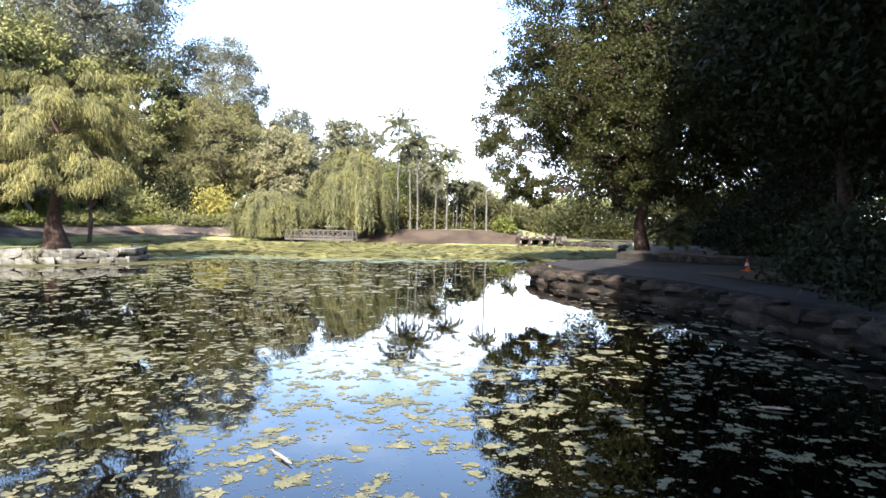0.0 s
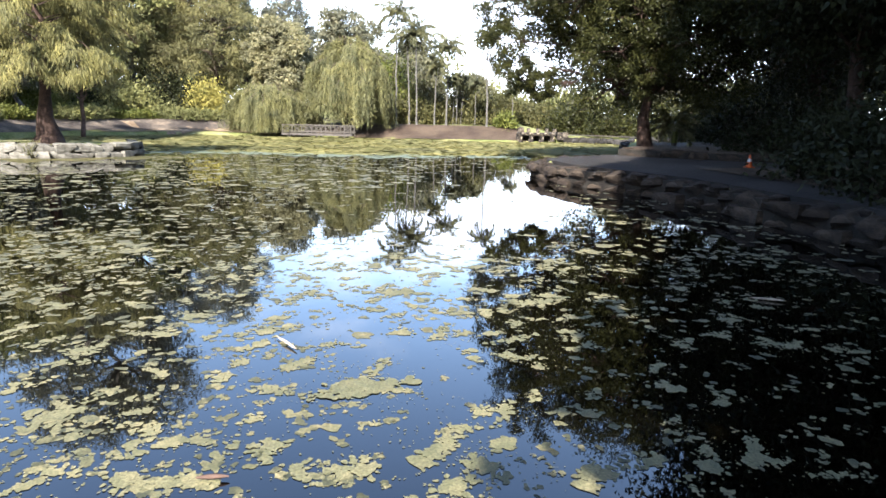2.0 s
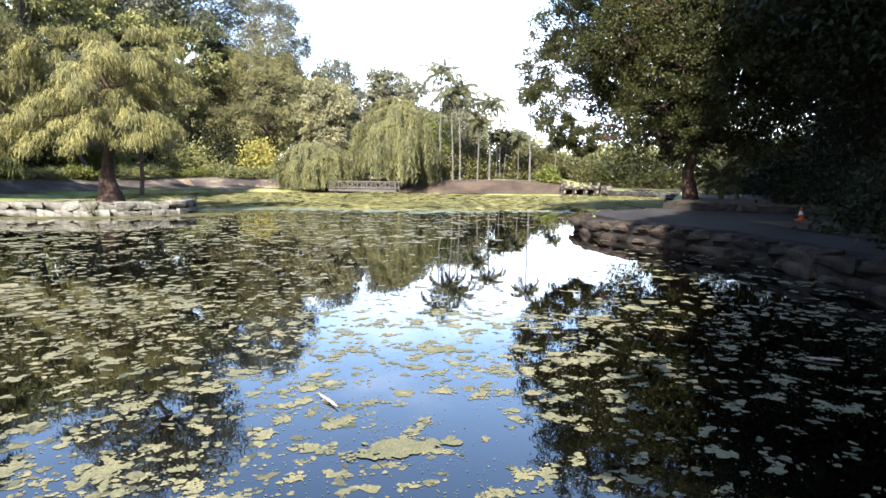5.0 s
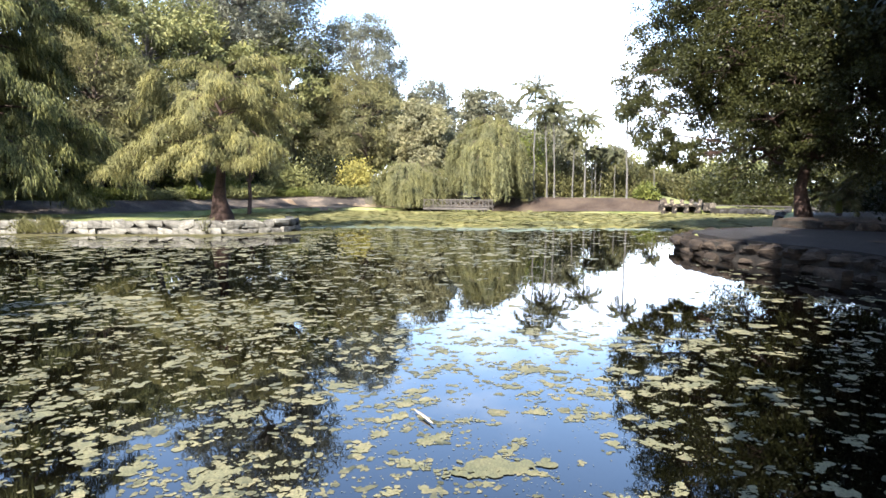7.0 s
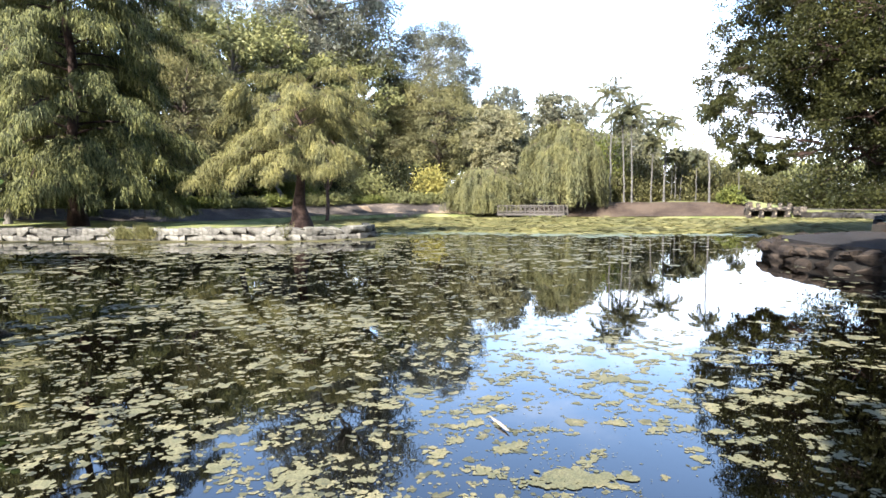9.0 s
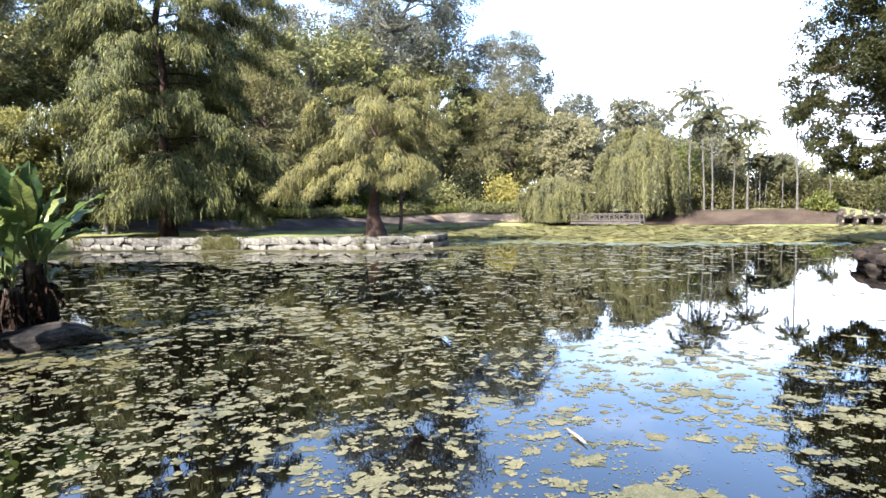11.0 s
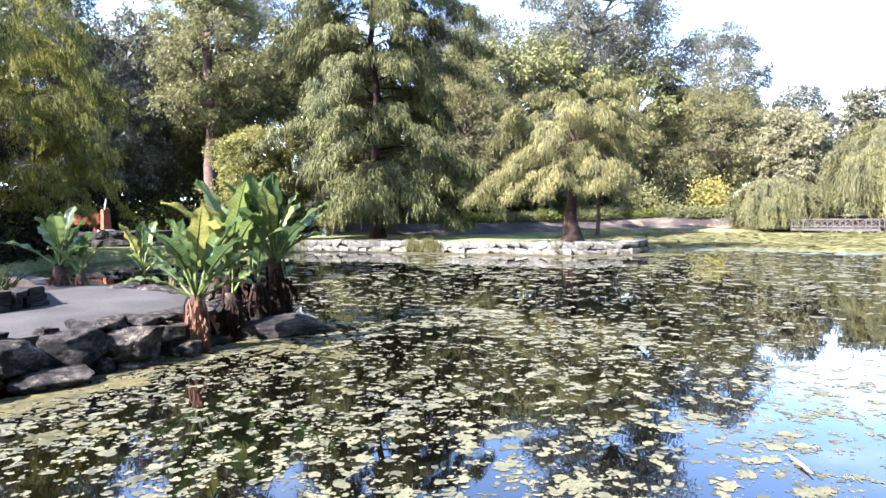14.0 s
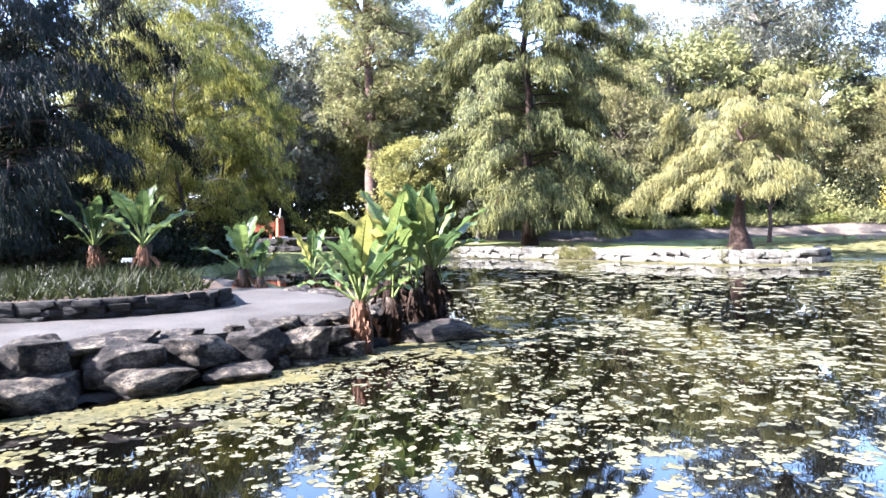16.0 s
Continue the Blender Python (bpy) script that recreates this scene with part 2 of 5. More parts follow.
TIMBER = rough_material("weathered_timber", [(0.3, (0.085, 0.075, 0.065)), (0.7, (0.16, 0.145, 0.125))], 3.0, 20, 0.4, 0.01)
RED_PAINT = rough_material("faded_red_brick", [(0.3, (0.38, 0.10, 0.05)), (0.7, (0.52, 0.17, 0.09))], 4.0, 25, 0.3, 0.01)
WHITE = rough_material("white_stone", [(0.3, (0.62, 0.62, 0.60)), (0.7, (0.8, 0.8, 0.78))], 4.0, 25, 0.2, 0.01)
# dry leaf coloured near black for the shade among the crowded trunks
SHADED_SKIRT = leaf_material("shaded_dry_leaf", (0.008, 0.006, 0.005), (0.05, 0.038, 0.03), 0.0, 0.9, 1.5)
DEAD = leaf_material("dry_leaf", (0.09, 0.055, 0.038), (0.32, 0.21, 0.15), 0.2, 0.8, 1.5)

# ---- mesh helpers ----
def mesh_from(name, v, f, mat, smooth=False):
    """A mesh from arrays of corners and of faces, all with the same count of corners."""
    v, f = np.asarray(v, dtype=np.float32).reshape(-1, 3), np.asarray(f, dtype=np.int32)
    me = bpy.data.meshes.new(name)
    k = f.shape[1]
    me.vertices.add(len(v))
    me.vertices.foreach_set("co", v.ravel())
    me.loops.add(f.size)
    me.loops.foreach_set("vertex_index", f.ravel())
    me.polygons.add(len(f))
    me.polygons.foreach_set("loop_start", np.arange(0, f.size, k, dtype=np.int32))
    me.polygons.foreach_set("use_smooth", np.full(len(f), smooth))
    me.materials.append(mat)
    me.update(calc_edges=True)
    return me


def child(name, me, parent, label="", at=None):
    ob = new(name, me)
    ob.parent = parent
    if at is not None:
        ob.matrix_basis = at
    if label:
        tagged(ob, label)
    return ob


def part(name, bm, mat, parent, label="", smooth=False):
    me = bpy.data.meshes.new(name)
    bm.to_mesh(me)
    bm.free()
    me.materials.append(mat)
    if smooth:
        me.polygons.foreach_set("use_smooth", np.full(len(me.polygons), True))
    return child(name, me, parent, label)


def thing(name, at, label, category, group="", kind=""):
    ob = new(name)
    ob.matrix_basis = at
    ob.empty_display_size = 0.2
    return tagged(ob, label, category, group, kind)


def join(chunks):
    """One pair of arrays from several (corners, faces)."""
    vs, fs, o = [], [], 0
    for v, f in chunks:
        vs.append(v)
        fs.append(np.asarray(f) + o)
        o += len(v)
    return np.concatenate(vs), np.concatenate(fs)


def unit(a):
    return a / np.maximum(np.linalg.norm(a, axis=-1, keepdims=True), 1e-9)


def tube(points, radii, k=7):
    """A round limb along points with a radius at each."""
    p, r = np.asarray(points, dtype=float), np.asarray(radii, dtype=float)
    d = unit(np.gradient(p, axis=0))
    ref = np.where(np.abs(d[:, 2:3]) > 0.9, np.array([[1.0, 0, 0]]), np.array([[0, 0, 1.0]]))
    a = unit(np.cross(d, ref))
    b = np.cross(d, a)
    g = np.arange(k) * 2 * np.pi / k
    ring = p[:, None] + r[:, None, None] * (np.cos(g)[None, :, None] * a[:, None] + np.sin(g)[None, :, None] * b[:, None])
    n = len(p)
    i, j = np.meshgrid(np.arange(n - 1), np.arange(k), indexing="ij")
    f = np.stack([i * k + j, i * k + (j + 1) % k, (i + 1) * k + (j + 1) % k, (i + 1) * k + j], -1).reshape(-1, 4)
    return ring.reshape(-1, 3), f


def bend(a, b, sag, rng, n=6, wob=0.06):
    """Points from a to b with a bow of sag upwards and a wobble."""
    s = np.linspace(0, 1, n)[:, None]
    a, b = np.asarray(a, float), np.asarray(b, float)
    p = a + (b - a) * s
    p[:, 2:3] += sag * 4 * s * (1 - s)
    w = np.linalg.norm(b - a) * wob
    p[1:-1] += rng.normal(0, w, (n - 2, 3))
    return p


def blades(p, d, l, w, rng, lift=None, four=False):
    """Pointed leaves, of three corners or four: bases p, directions d, lengths l, widths w."""
    n = len(p)
    d = unit(d)
    s = unit(np.cross(d, rng.normal(0, 1, (n, 3)) if lift is None else lift))
    l, w = np.broadcast_to(np.asarray(l, float), (n,))[:, None], np.broadcast_to(np.asarray(w, float), (n,))[:, None]
    if not four:
        return np.stack([p - s * w * 0.5, p + s * w * 0.5, p + d * l], 1).reshape(-1, 3), np.arange(3 * n).reshape(-1, 3)
    v = np.stack([p, p + d * l * 0.45 + s * w * 0.5, p + d * l, p + d * l * 0.45 - s * w * 0.5], 1).reshape(-1, 3)
    return v, np.arange(4 * n).reshape(-1, 4)


def broad_tree(at, rng, h, r, base, label, leaf, bark, lobes=14, clumps=30, per=26, size=0.22, width=0.5, trunk=0.3, lean=(0, 0), squash=0.75,
               lobe=0.38, loose=0.13, droop=0.3, name="tree", category="tree", group="", flare=0.8, heart=0, heart_size=0.4, outer=(), crown_at=None, wobble=0.02):
    """A tree with a bent trunk, a limb to each lobe of the crown, and leaves in clumps round the lobes."""
    ob = thing(name, at, label, category, group)
    top = np.array([lean[0], lean[1], base + (h - base) * 0.7])
    stem = bend((0, 0, -0.3), top, 0, rng, 8, wobble)
    over = np.array(crown_at or (lean[0] * 0.8, lean[1] * 0.8))
    t = np.linspace(0, 1, 8)
    wood = [tube(stem, trunk * (flare * np.exp(-t * 12) + 1.0 - 0.72 * t), 9)]
    cz, rz = (h + base) / 2, (h - base) / 2
    crown = []
    golden = rng.uniform(0, 6)
    for i in range(lobes + len(outer)):
        u = (min(i, lobes - 1) + 0.5) / lobes
        z = -0.92 + 1.84 * u
        a = golden + i * 2.399963
        ring = math.sqrt(max(0.0, 1 - z * z)) * rng.uniform(0.45, 0.8)
        c = np.array([math.cos(a) * ring * r + over[0], math.sin(a) * ring * r + over[1], cz + z * rz * 0.8])
        lr = r * lobe * rng.uniform(0.75, 1.25)
        if i >= lobes:
            c, lr = np.array(outer[i - lobes][:3]), outer[i - lobes][3]
        k = int(np.clip(np.searchsorted(stem[:, 2], c[2] - lr * 1.2), 2, 6))
        path = bend(stem[k], c, 0.08 * r, rng, 6, 0.05)
        wood.append(tube(path, np.linspace(trunk * 0.38, trunk * 0.08, 6), 5))
        q = unit(rng.normal(0, 1, (clumps, 3)))
        cc = c + q * lr * np.array([1, 1, squash]) * rng.uniform(0.35, 1.0, (clumps, 1)) ** 0.6
        for e in cc[:: max(1, clumps // 5)]:
            wood.append(tube(bend(path[4], e, 0.05, rng, 4, 0.06), np.linspace(trunk * 0.12, 0.012, 4), 4))
        many = int(per * 1.7)
        pp = np.repeat(cc, many, 0) + np.clip(rng.normal(0, 1, (clumps * many, 3)), -1.7, 1.7) * lr * loose * np.array([1, 1, 0.75])
        dd = unit(pp - c) * 0.6 + rng.normal(0, 0.7, pp.shape) - np.array([0, 0, droop])
        crown.append(blades(pp, dd, rng.uniform(0.7, 1.3, len(pp)) * size * 0.9, rng.uniform(0.7, 1.3, len(pp)) * size * width, rng))
    if heart:
        q = unit(rng.normal(0, 1, (heart, 3))) * rng.uniform(0, 1, (heart, 1)) ** 0.4 * np.array([r, r, rz]) * 0.52 + np.array([over[0], over[1], cz])
        crown.append(blades(q, rng.normal(0, 1, q.shape) - np.array([0, 0, droop]), rng.uniform(0.7, 1.3, heart) * heart_size, heart_size * 0.6, rng))
    child("trunk", mesh_from("trunk", *join(wood), bark, True), ob)
    child("crown", mesh_from("crown", *join(crown), leaf), ob)
    return ob


def plume_tree(at, rng, h, base, reach, label, leaf, bark, boughs, nodes, strands, plume, blade, trunk=0.3, flare=1.5, lean=(0, 0), rise=0.3, sag=0.5, hem=0.3,
               name="tree", category="tree", group="", extra=(), steps=3, spread=0.3):
    """A conifer or acacia of arching boughs; side branchlets carry drooping hands of fine sprays. reach: heights and the bough length there."""
    ob = thing(name, at, label, category, group)
    n = 12
    t = np.linspace(0, 1, n)
    stem = bend((0, 0, -0.3), (lean[0], lean[1], h * 0.98), 0, rng, n, 0.012)
    wood = [tube(stem, trunk * (flare * np.exp(-t * h * 1.5) + 1.0 - 0.9 * t), 12)]
    crown = []
    levels, lengths = np.asarray(reach, float).T
    for i in range(boughs + len(extra)):
        z0 = base + (h - base) * ((i % boughs) + rng.uniform(0, 1)) / boughs
        a = i * 2.399963 + rng.uniform(-0.4, 0.4)
        ln = np.interp(z0, levels, lengths) * rng.uniform(0.55, 1.14)
        if i >= boughs:
            a, z0, ln = extra[i - boughs]
        s = np.linspace(0, 1, 9)
        out, side = np.array([math.cos(a), math.sin(a), 0]), np.array([-math.sin(a), math.cos(a), 0])
        core = np.array([np.interp(z0, stem[:, 2], stem[:, 0]), np.interp(z0, stem[:, 2], stem[:, 1]), z0])
        path = core + out * (ln * s)[:, None] + side * (np.sin(s * rng.uniform(2, 4) + a) * ln * 0.07)[:, None]
        path[:, 2] += ln * (rise * rng.uniform(0.5, 1.4) * np.sin(s * 2.2) - sag * rng.uniform(0.7, 1.2) * s ** 2.2)
        path[:, 2] = np.maximum(path[:, 2], hem + plume * 0.6)
        wood.append(tube(path, np.linspace(trunk * 0.24 * (1.15 - z0 / h), 0.012, 9), 5))
        nn = max(6, int(nodes * (0.35 + 0.65 * ln / lengths.max())))
        ts = rng.uniform(0.12, 1.0, nn) ** 0.75
        sg = np.where(np.arange(nn) % 2 == 0, 1.0, -1.0)
        go = unit(side * (sg * rng.uniform(0.4, 1.1, nn))[:, None] + out * rng.uniform(0.5, 1.1, (nn, 1)))
        far = ln * spread * (1.12 - 0.8 * ts) * rng.uniform(0.1, 1.15, nn)
        foot = np.stack([np.interp(ts, s, path[:, j]) for j in range(3)], 1)
        node = foot + go * far[:, None]
        node[:, 2] += far * rng.uniform(-0.35, 0.12, nn)
        for q in range(0, nn, 3):
            wood.append(tube(np.stack([foot[q], (foot[q] + node[q]) / 2 + (0, 0, 0.05 * far[q]), node[q]]), [0.018, 0.012, 0.005], 3))
        big = plume * rng.uniform(0.65, 1.25, nn)
        # sprays: longest in the middle of each hand, falling outwards and down
        m = nn * strands
        who = np.repeat(np.arange(nn), strands)
        off = np.clip(rng.normal(0, 0.42, (m, 2)), -1.0, 1.0)
        along_go = off[:, :1] * 0.9
        across = np.cross(go, [0, 0, 1.0])[who] * off[:, 1:] * 0.62
        b = node[who] + (go[who] * along_go + across) * big[who][:, None]
        b[:, 2] += big[who] * (0.16 - 0.5 * off[:, 0] ** 2 - 0.5 * off[:, 1] ** 2) + rng.normal(0, 0.03, m)
        length = big[who] * rng.uniform(0.55, 1.15, m) * (1.05 - 0.55 * np.abs(off[:, 0]))
        length = np.minimum(length, np.maximum(b[:, 2] - hem, 0.12))
        drift = go[who] * 0.4 + across * 0.3 + rng.normal(0, 0.07, (m, 3))
        k = np.arange(steps) / steps
        pts = b[:, None] + drift[:, None] * (k - 0.45 * k * k)[None, :, None] * length[:, None, None]
        pts[:, :, 2] -= (k ** 1.35)[None] * length[:, None]
        pts = pts.reshape(-1, 3) + rng.normal(0, 0.02, (m * steps, 3))
        d = np.repeat(drift, steps, 0) * np.tile(1.0 - 0.8 * k, m)[:, None] + np.array([0, 0, -0.85]) + rng.normal(0, 0.16, pts.shape)
        crown.append(blades(pts, d, np.repeat(length / steps, steps) * rng.uniform(1.1, 1.8, m * steps), blade * rng.uniform(0.6, 1.4, m * steps), rng,
                            out * 0.5 + np.array([0, 0, 0.6]) + rng.normal(0, 0.45, pts.shape)))
    child("trunk", mesh_from("trunk", *join(wood), bark, True), ob)
    child("crown", mesh_from("crown", *join(crown), leaf), ob)
    return ob


def weeping_tree(at, rng, h, r, base, label, leaf, bark, boughs=46, strands=120, drop=0.7, per=9, trunk=0.3, taper=0.5, rise=0.12, sag=0.5, lean=(0, 0),
                 name="tree", size=0.2, width=0.07, group="", floor=0.05, flare=1.5, low_reach=1.0, category="tree", twigs=12, spread=0.36):
    """A conifer or willow whose boughs arch out and carry rows of hanging sprays."""
    ob = thing(name, at, label, category, group)
    n = 10
    t = np.linspace(0, 1, n)
    stem = bend((0, 0, -0.3), (lean[0], lean[1], h * 0.97), 0, rng, n, 0.012)
    wood = [tube(stem, trunk * (flare * np.exp(-t * 10) + 1.0 - 0.92 * t), 12)]
    crown = []
    for i in range(boughs):
        u = (i + rng.uniform(0, 1)) / boughs
        z0 = base + (h - base) * u ** 0.9
        a = i * 2.399963 + rng.uniform(-0.35, 0.35)
        wide = (1 - u) ** taper * (low_reach + (1 - low_reach) * min(1.0, u * 3))
        ln = r * max(0.16, wide) * rng.uniform(0.7, 1.08)
        s = np.linspace(0, 1, 8)
        out = np.array([math.cos(a), math.sin(a), 0])
        side = np.array([-math.sin(a), math.cos(a), 0])
        core = np.array([np.interp(z0, stem[:, 2], stem[:, 0]), np.interp(z0, stem[:, 2], stem[:, 1]), z0])
        path = core + out * (ln * s)[:, None]
        path[:, 2] += ln * (rise * 4 * s * (1 - s * 0.55) - sag * s * s)
        path += side * (np.sin(s * 3 + a) * ln * 0.06)[:, None]
        path[:, 2] = np.maximum(path[:, 2], floor + 0.25)
        wood.append(tube(path, np.linspace(trunk * 0.22 * (1.1 - u), 0.012, 8), 5))
        m = max(8, int(strands * (0.4 + 0.6 * ln / r)))
        nt = max(4, int(twigs * (0.5 + 0.5 * ln / r)))
        ts = np.sort(rng.uniform(0.2, 1.0, nt)) ** 0.65
        sg = np.where(np.arange(nt) % 2 == 0, 1.0, -1.0) * rng.uniform(0.75, 1.2, nt)
        tl = ln * spread * (1.15 - 0.75 * ts) * rng.uniform(0.7, 1.2, nt)
        pick = rng.integers(0, nt, m)
        far = rng.uniform(0.0, 1.0, m) ** 0.8
        ss = ts[pick]
        reach = (tl[pick] * far)[:, None]
        b = np.stack([np.interp(ss, s, path[:, j]) for j in range(3)], 1) + (side * (sg[pick] * 0.8)[:, None] + out * 0.65) * reach
        b[:, 2] += -reach[:, 0] * (0.10 + 0.35 * far) + rng.normal(0, 0.03, m)
        b[:, 2] = np.maximum(b[:, 2], floor + 0.2)
        length = drop * rng.uniform(0.45, 1.25, m) * (0.55 + 0.6 * ss)
        length = np.minimum(length, np.maximum(b[:, 2] - floor, 0.15))
        k = np.arange(per) / per
        sway = rng.normal(0, 0.16, (m, 3)) * np.array([1, 1, 0])
        pts = b[:, None] + (out * 0.18 + sway)[:, None] * (k * (1 - k * 0.4))[None, :, None] * length[:, None, None]
        pts[:, :, 2] -= k[None] * length[:, None]
        pts = pts.reshape(-1, 3) + rng.normal(0, 0.03, (m * per, 3))
        d = rng.normal(0, 0.38, pts.shape) + np.array([0, 0, -0.8]) + out * 0.3
        stretch = np.repeat(np.clip(length / (per * size * 0.62), 0.8, 1.8), per)
        crown.append(blades(pts, d, size * rng.uniform(0.7, 1.3, len(pts)) * stretch, width * rng.uniform(0.7, 1.3, len(pts)), rng,
                            out * 0.6 + np.array([0, 0, 0.7]) + rng.normal(0, 0.45, pts.shape)))
    child("trunk", mesh_from("trunk", *join(wood), bark, True), ob)
    child("crown", mesh_from("crown", *join(crown), leaf), ob)
    return ob


def bush(at, rng, r, h, label, leaf, clumps=60, per=30, size=0.14, width=0.5, name="shrub", group="", category="shrub"):
    """A shrub of leaf clumps on thin stems, fuller at the outside."""
    ob = thing(name, at, label, category, group)
    q = unit(rng.normal(0, 1, (clumps, 3)))
    q[:, 2] = np.abs(q[:, 2])
    cc = q * np.array([r, r, h]) * rng.uniform(0.45, 1.0, (clumps, 1)) * np.array([1, 1, 0.9])
    cc[:, 2] += 0.06 * h
    wood = [tube(bend((c[0] * 0.15, c[1] * 0.15, -0.1), c, 0.05, rng, 4, 0.06), np.linspace(0.02 + 0.012 * h, 0.008, 4), 4) for c in cc[::3]]
    pp = np.repeat(cc, per, 0) + rng.normal(0, 0.17 * (r + h) / 2, (clumps * per, 3))
    pp[:, 2] = np.abs(pp[:, 2])
    dd = unit(pp) * 0.5 + rng.normal(0, 0.7, pp.shape)
    child("stem", mesh_from("stem", *join(wood), BARK, True), ob)
    child("foliage", mesh_from("foliage", *blades(pp, dd, size * rng.uniform(0.7, 1.3, len(pp)), size * width, rng), leaf), ob)
    return ob


def palm(at, rng, h, frond, label, count=13, trunk=0.14, droop=0.9, group="palms on the bank", bark=None):
    ob = thing("palm_tree", at, label, "palm", group)
    t = np.linspace(0, 1, 9)
    stem = bend((0, 0, -0.3), (rng.normal(0, 0.02) * h, rng.normal(0, 0.02) * h, h), 0, rng, 9, 0.004)
    child("trunk", mesh_from("trunk", *tube(stem, trunk * (0.7 * np.exp(-t * 10) + 1 - 0.35 * t), 10), bark or BARK_GREY, True), ob)
    tip = stem[-1]
    child("crown_shaft", mesh_from("crown_shaft", *tube([tip - (0, 0, 0.1), tip + (0, 0, 0.4), tip + (0, 0, 0.8)], [trunk * 0.85, trunk * 0.8, trunk * 0.3], 9), SHRUB, True), ob, "smooth green crown shaft")
    for i in range(count):
        a, el = i * 2.399963 + rng.uniform(-0.2, 0.2), 1.4 - 1.75 * (i / count) ** 0.8 + rng.normal(0, 0.1)
        ln = frond * rng.uniform(0.8, 1.1)
        s = np.linspace(0, 1, 9)
        ang = el - (0.9 + droop * rng.uniform(0.6, 1.1)) * s ** 1.3
        out, side = np.array([math.cos(a), math.sin(a), 0]), np.array([-math.sin(a), math.cos(a), 0])
        p = tip + np.array([0, 0, 0.6]) + out * np.concatenate([[0], np.cumsum(np.cos(ang[:-1]))])[:, None] * ln / 8
        p[:, 2] += np.concatenate([[0], np.cumsum(np.sin(ang[:-1]))]) * ln / 8
        m = 38
        ss = np.repeat(np.linspace(0.12, 1, m), 2)
        sg = np.tile([1, -1], m)
        b = np.stack([np.interp(ss, s, p[:, j]) for j in range(3)], 1)
        d = side * sg[:, None] * 0.75 + out * 0.4 + np.array([0, 0, -0.55]) + rng.normal(0, 0.16, b.shape)
        l = frond * 0.24 * np.sin(np.clip(ss * 2.6 + 0.35, 0, np.pi)) + 0.08
        chunks = [tube(p, np.linspace(0.03, 0.008, 9), 4), blades(b, d, l, 0.075, rng, four=True)]
        child("frond", mesh_from("frond", *join(chunks), PALM), ob)
    return ob


def stone_mesh(rng, name, mat, sx, sy, sz, cuts=2, rough=0.16, block=0.62, chips=9):
    """A lumpy block with worn corners, about one unit of the sizes given."""
    bm = bmesh.new()
    bmesh.ops.create_cube(bm, size=1.0)
    bmesh.ops.subdivide_edges(bm, edges=bm.edges[:], cuts=cuts, use_grid_fill=True)
    off = Vector(rng.uniform(-50, 50, 3))
    planes = [(Vector(unit(rng.normal(0, 1, 3))), rng.uniform(0.36, 0.52)) for _ in range(chips)]
    for v in bm.verts:
        c = v.co.normalized() * 0.5
        v.co = v.co * block + c * (1.17 - block)
        for q, d in planes:
            over = v.co.dot(q) - d
            if over > 0:
                v.co -= q * over * 0.96
        k = noise.noise(v.co * 2.2 + off) * rough + noise.noise(v.co * 5 + off) * rough * 0.5 + noise.noise(v.co * 11 + off) * rough * 0.36 + noise.noise(v.co * 23 + off) * rough * 0.22
        v.co = v.co * (1 + k)
        v.co = Vector((v.co.x * sx, v.co.y * sy, v.co.z * sz))
    me = bpy.data.meshes.new(name)
    bm.to_mesh(me)
    bm.free()
    me.materials.append(mat)
    me.polygons.foreach_set("use_smooth", np.full(len(me.polygons), cuts > 4))
    return me


def along(line, step):
    """Even steps along a line of plan points: place, heading."""
    p = np.asarray(line, float)
    seg = np.linalg.norm(np.diff(p, axis=0), axis=1)
    cum = np.concatenate([[0], np.cumsum(seg)])
    out, s = [], 0.0
    while s < cum[-1]:
        i = min(int(np.searchsorted(cum, s, side="right") - 1), len(seg) - 1)
        q = p[i] + (p[i + 1] - p[i]) * ((s - cum[i]) / seg[i])
        d = p[i + 1] - p[i]
        out.append((q, math.atan2(d[1], d[0])))
        s += step() if callable(step) else step
    return out


# ---- ground, pond and paths ----
SHORE_NEAR = [(0, 0.9), (3, 1.1), (5.2, 2.6), (6.4, 6), (6.5, 10.3), (6.1, 11.5), (5.9, 12.9), (5.5, 15), (4.9, 16), (4.2, 17.2), (3.5, 18.6), (3.05, 20.6),
              (3.3, 21.6), (4.5, 22.9), (6.6, 25.2), (8.5, 30), (10.5, 38), (13.8, 47.6), (11.6, 50.0), (9, 50.0), (5, 48.8), (-3.6, 50), (-11.6, 50.3), (-16, 49.5)]
SHORE_FAR = [(-20, 49), (-23.5, 42), (-24, 36), (-20, 31), (-16, 28.6), (-13, 27.4), (-12.1, 26.4), (-12.3, 25.4), (-14, 23.6), (-18.8, 22.5), (-22.5, 22),
             (-27.5, 20.3), (-30, 17), (-30, 13), (-28.6, 9.6), (-26.2, 7.4), (-22.8, 5.6), (-15, 6), (-12, 6), (-9.6, 5.6), (-8.7, 5.0), (-8.6, 4.2),
             (-8.3, 2.9), (-7.9, 1.5), (-7.8, 0.4), (-8, -0.6), (-7.4, -2), (-4.5, -1.6), (-2, 0.2)]
SHORE = np.array(SHORE_NEAR + SHORE_FAR, float)


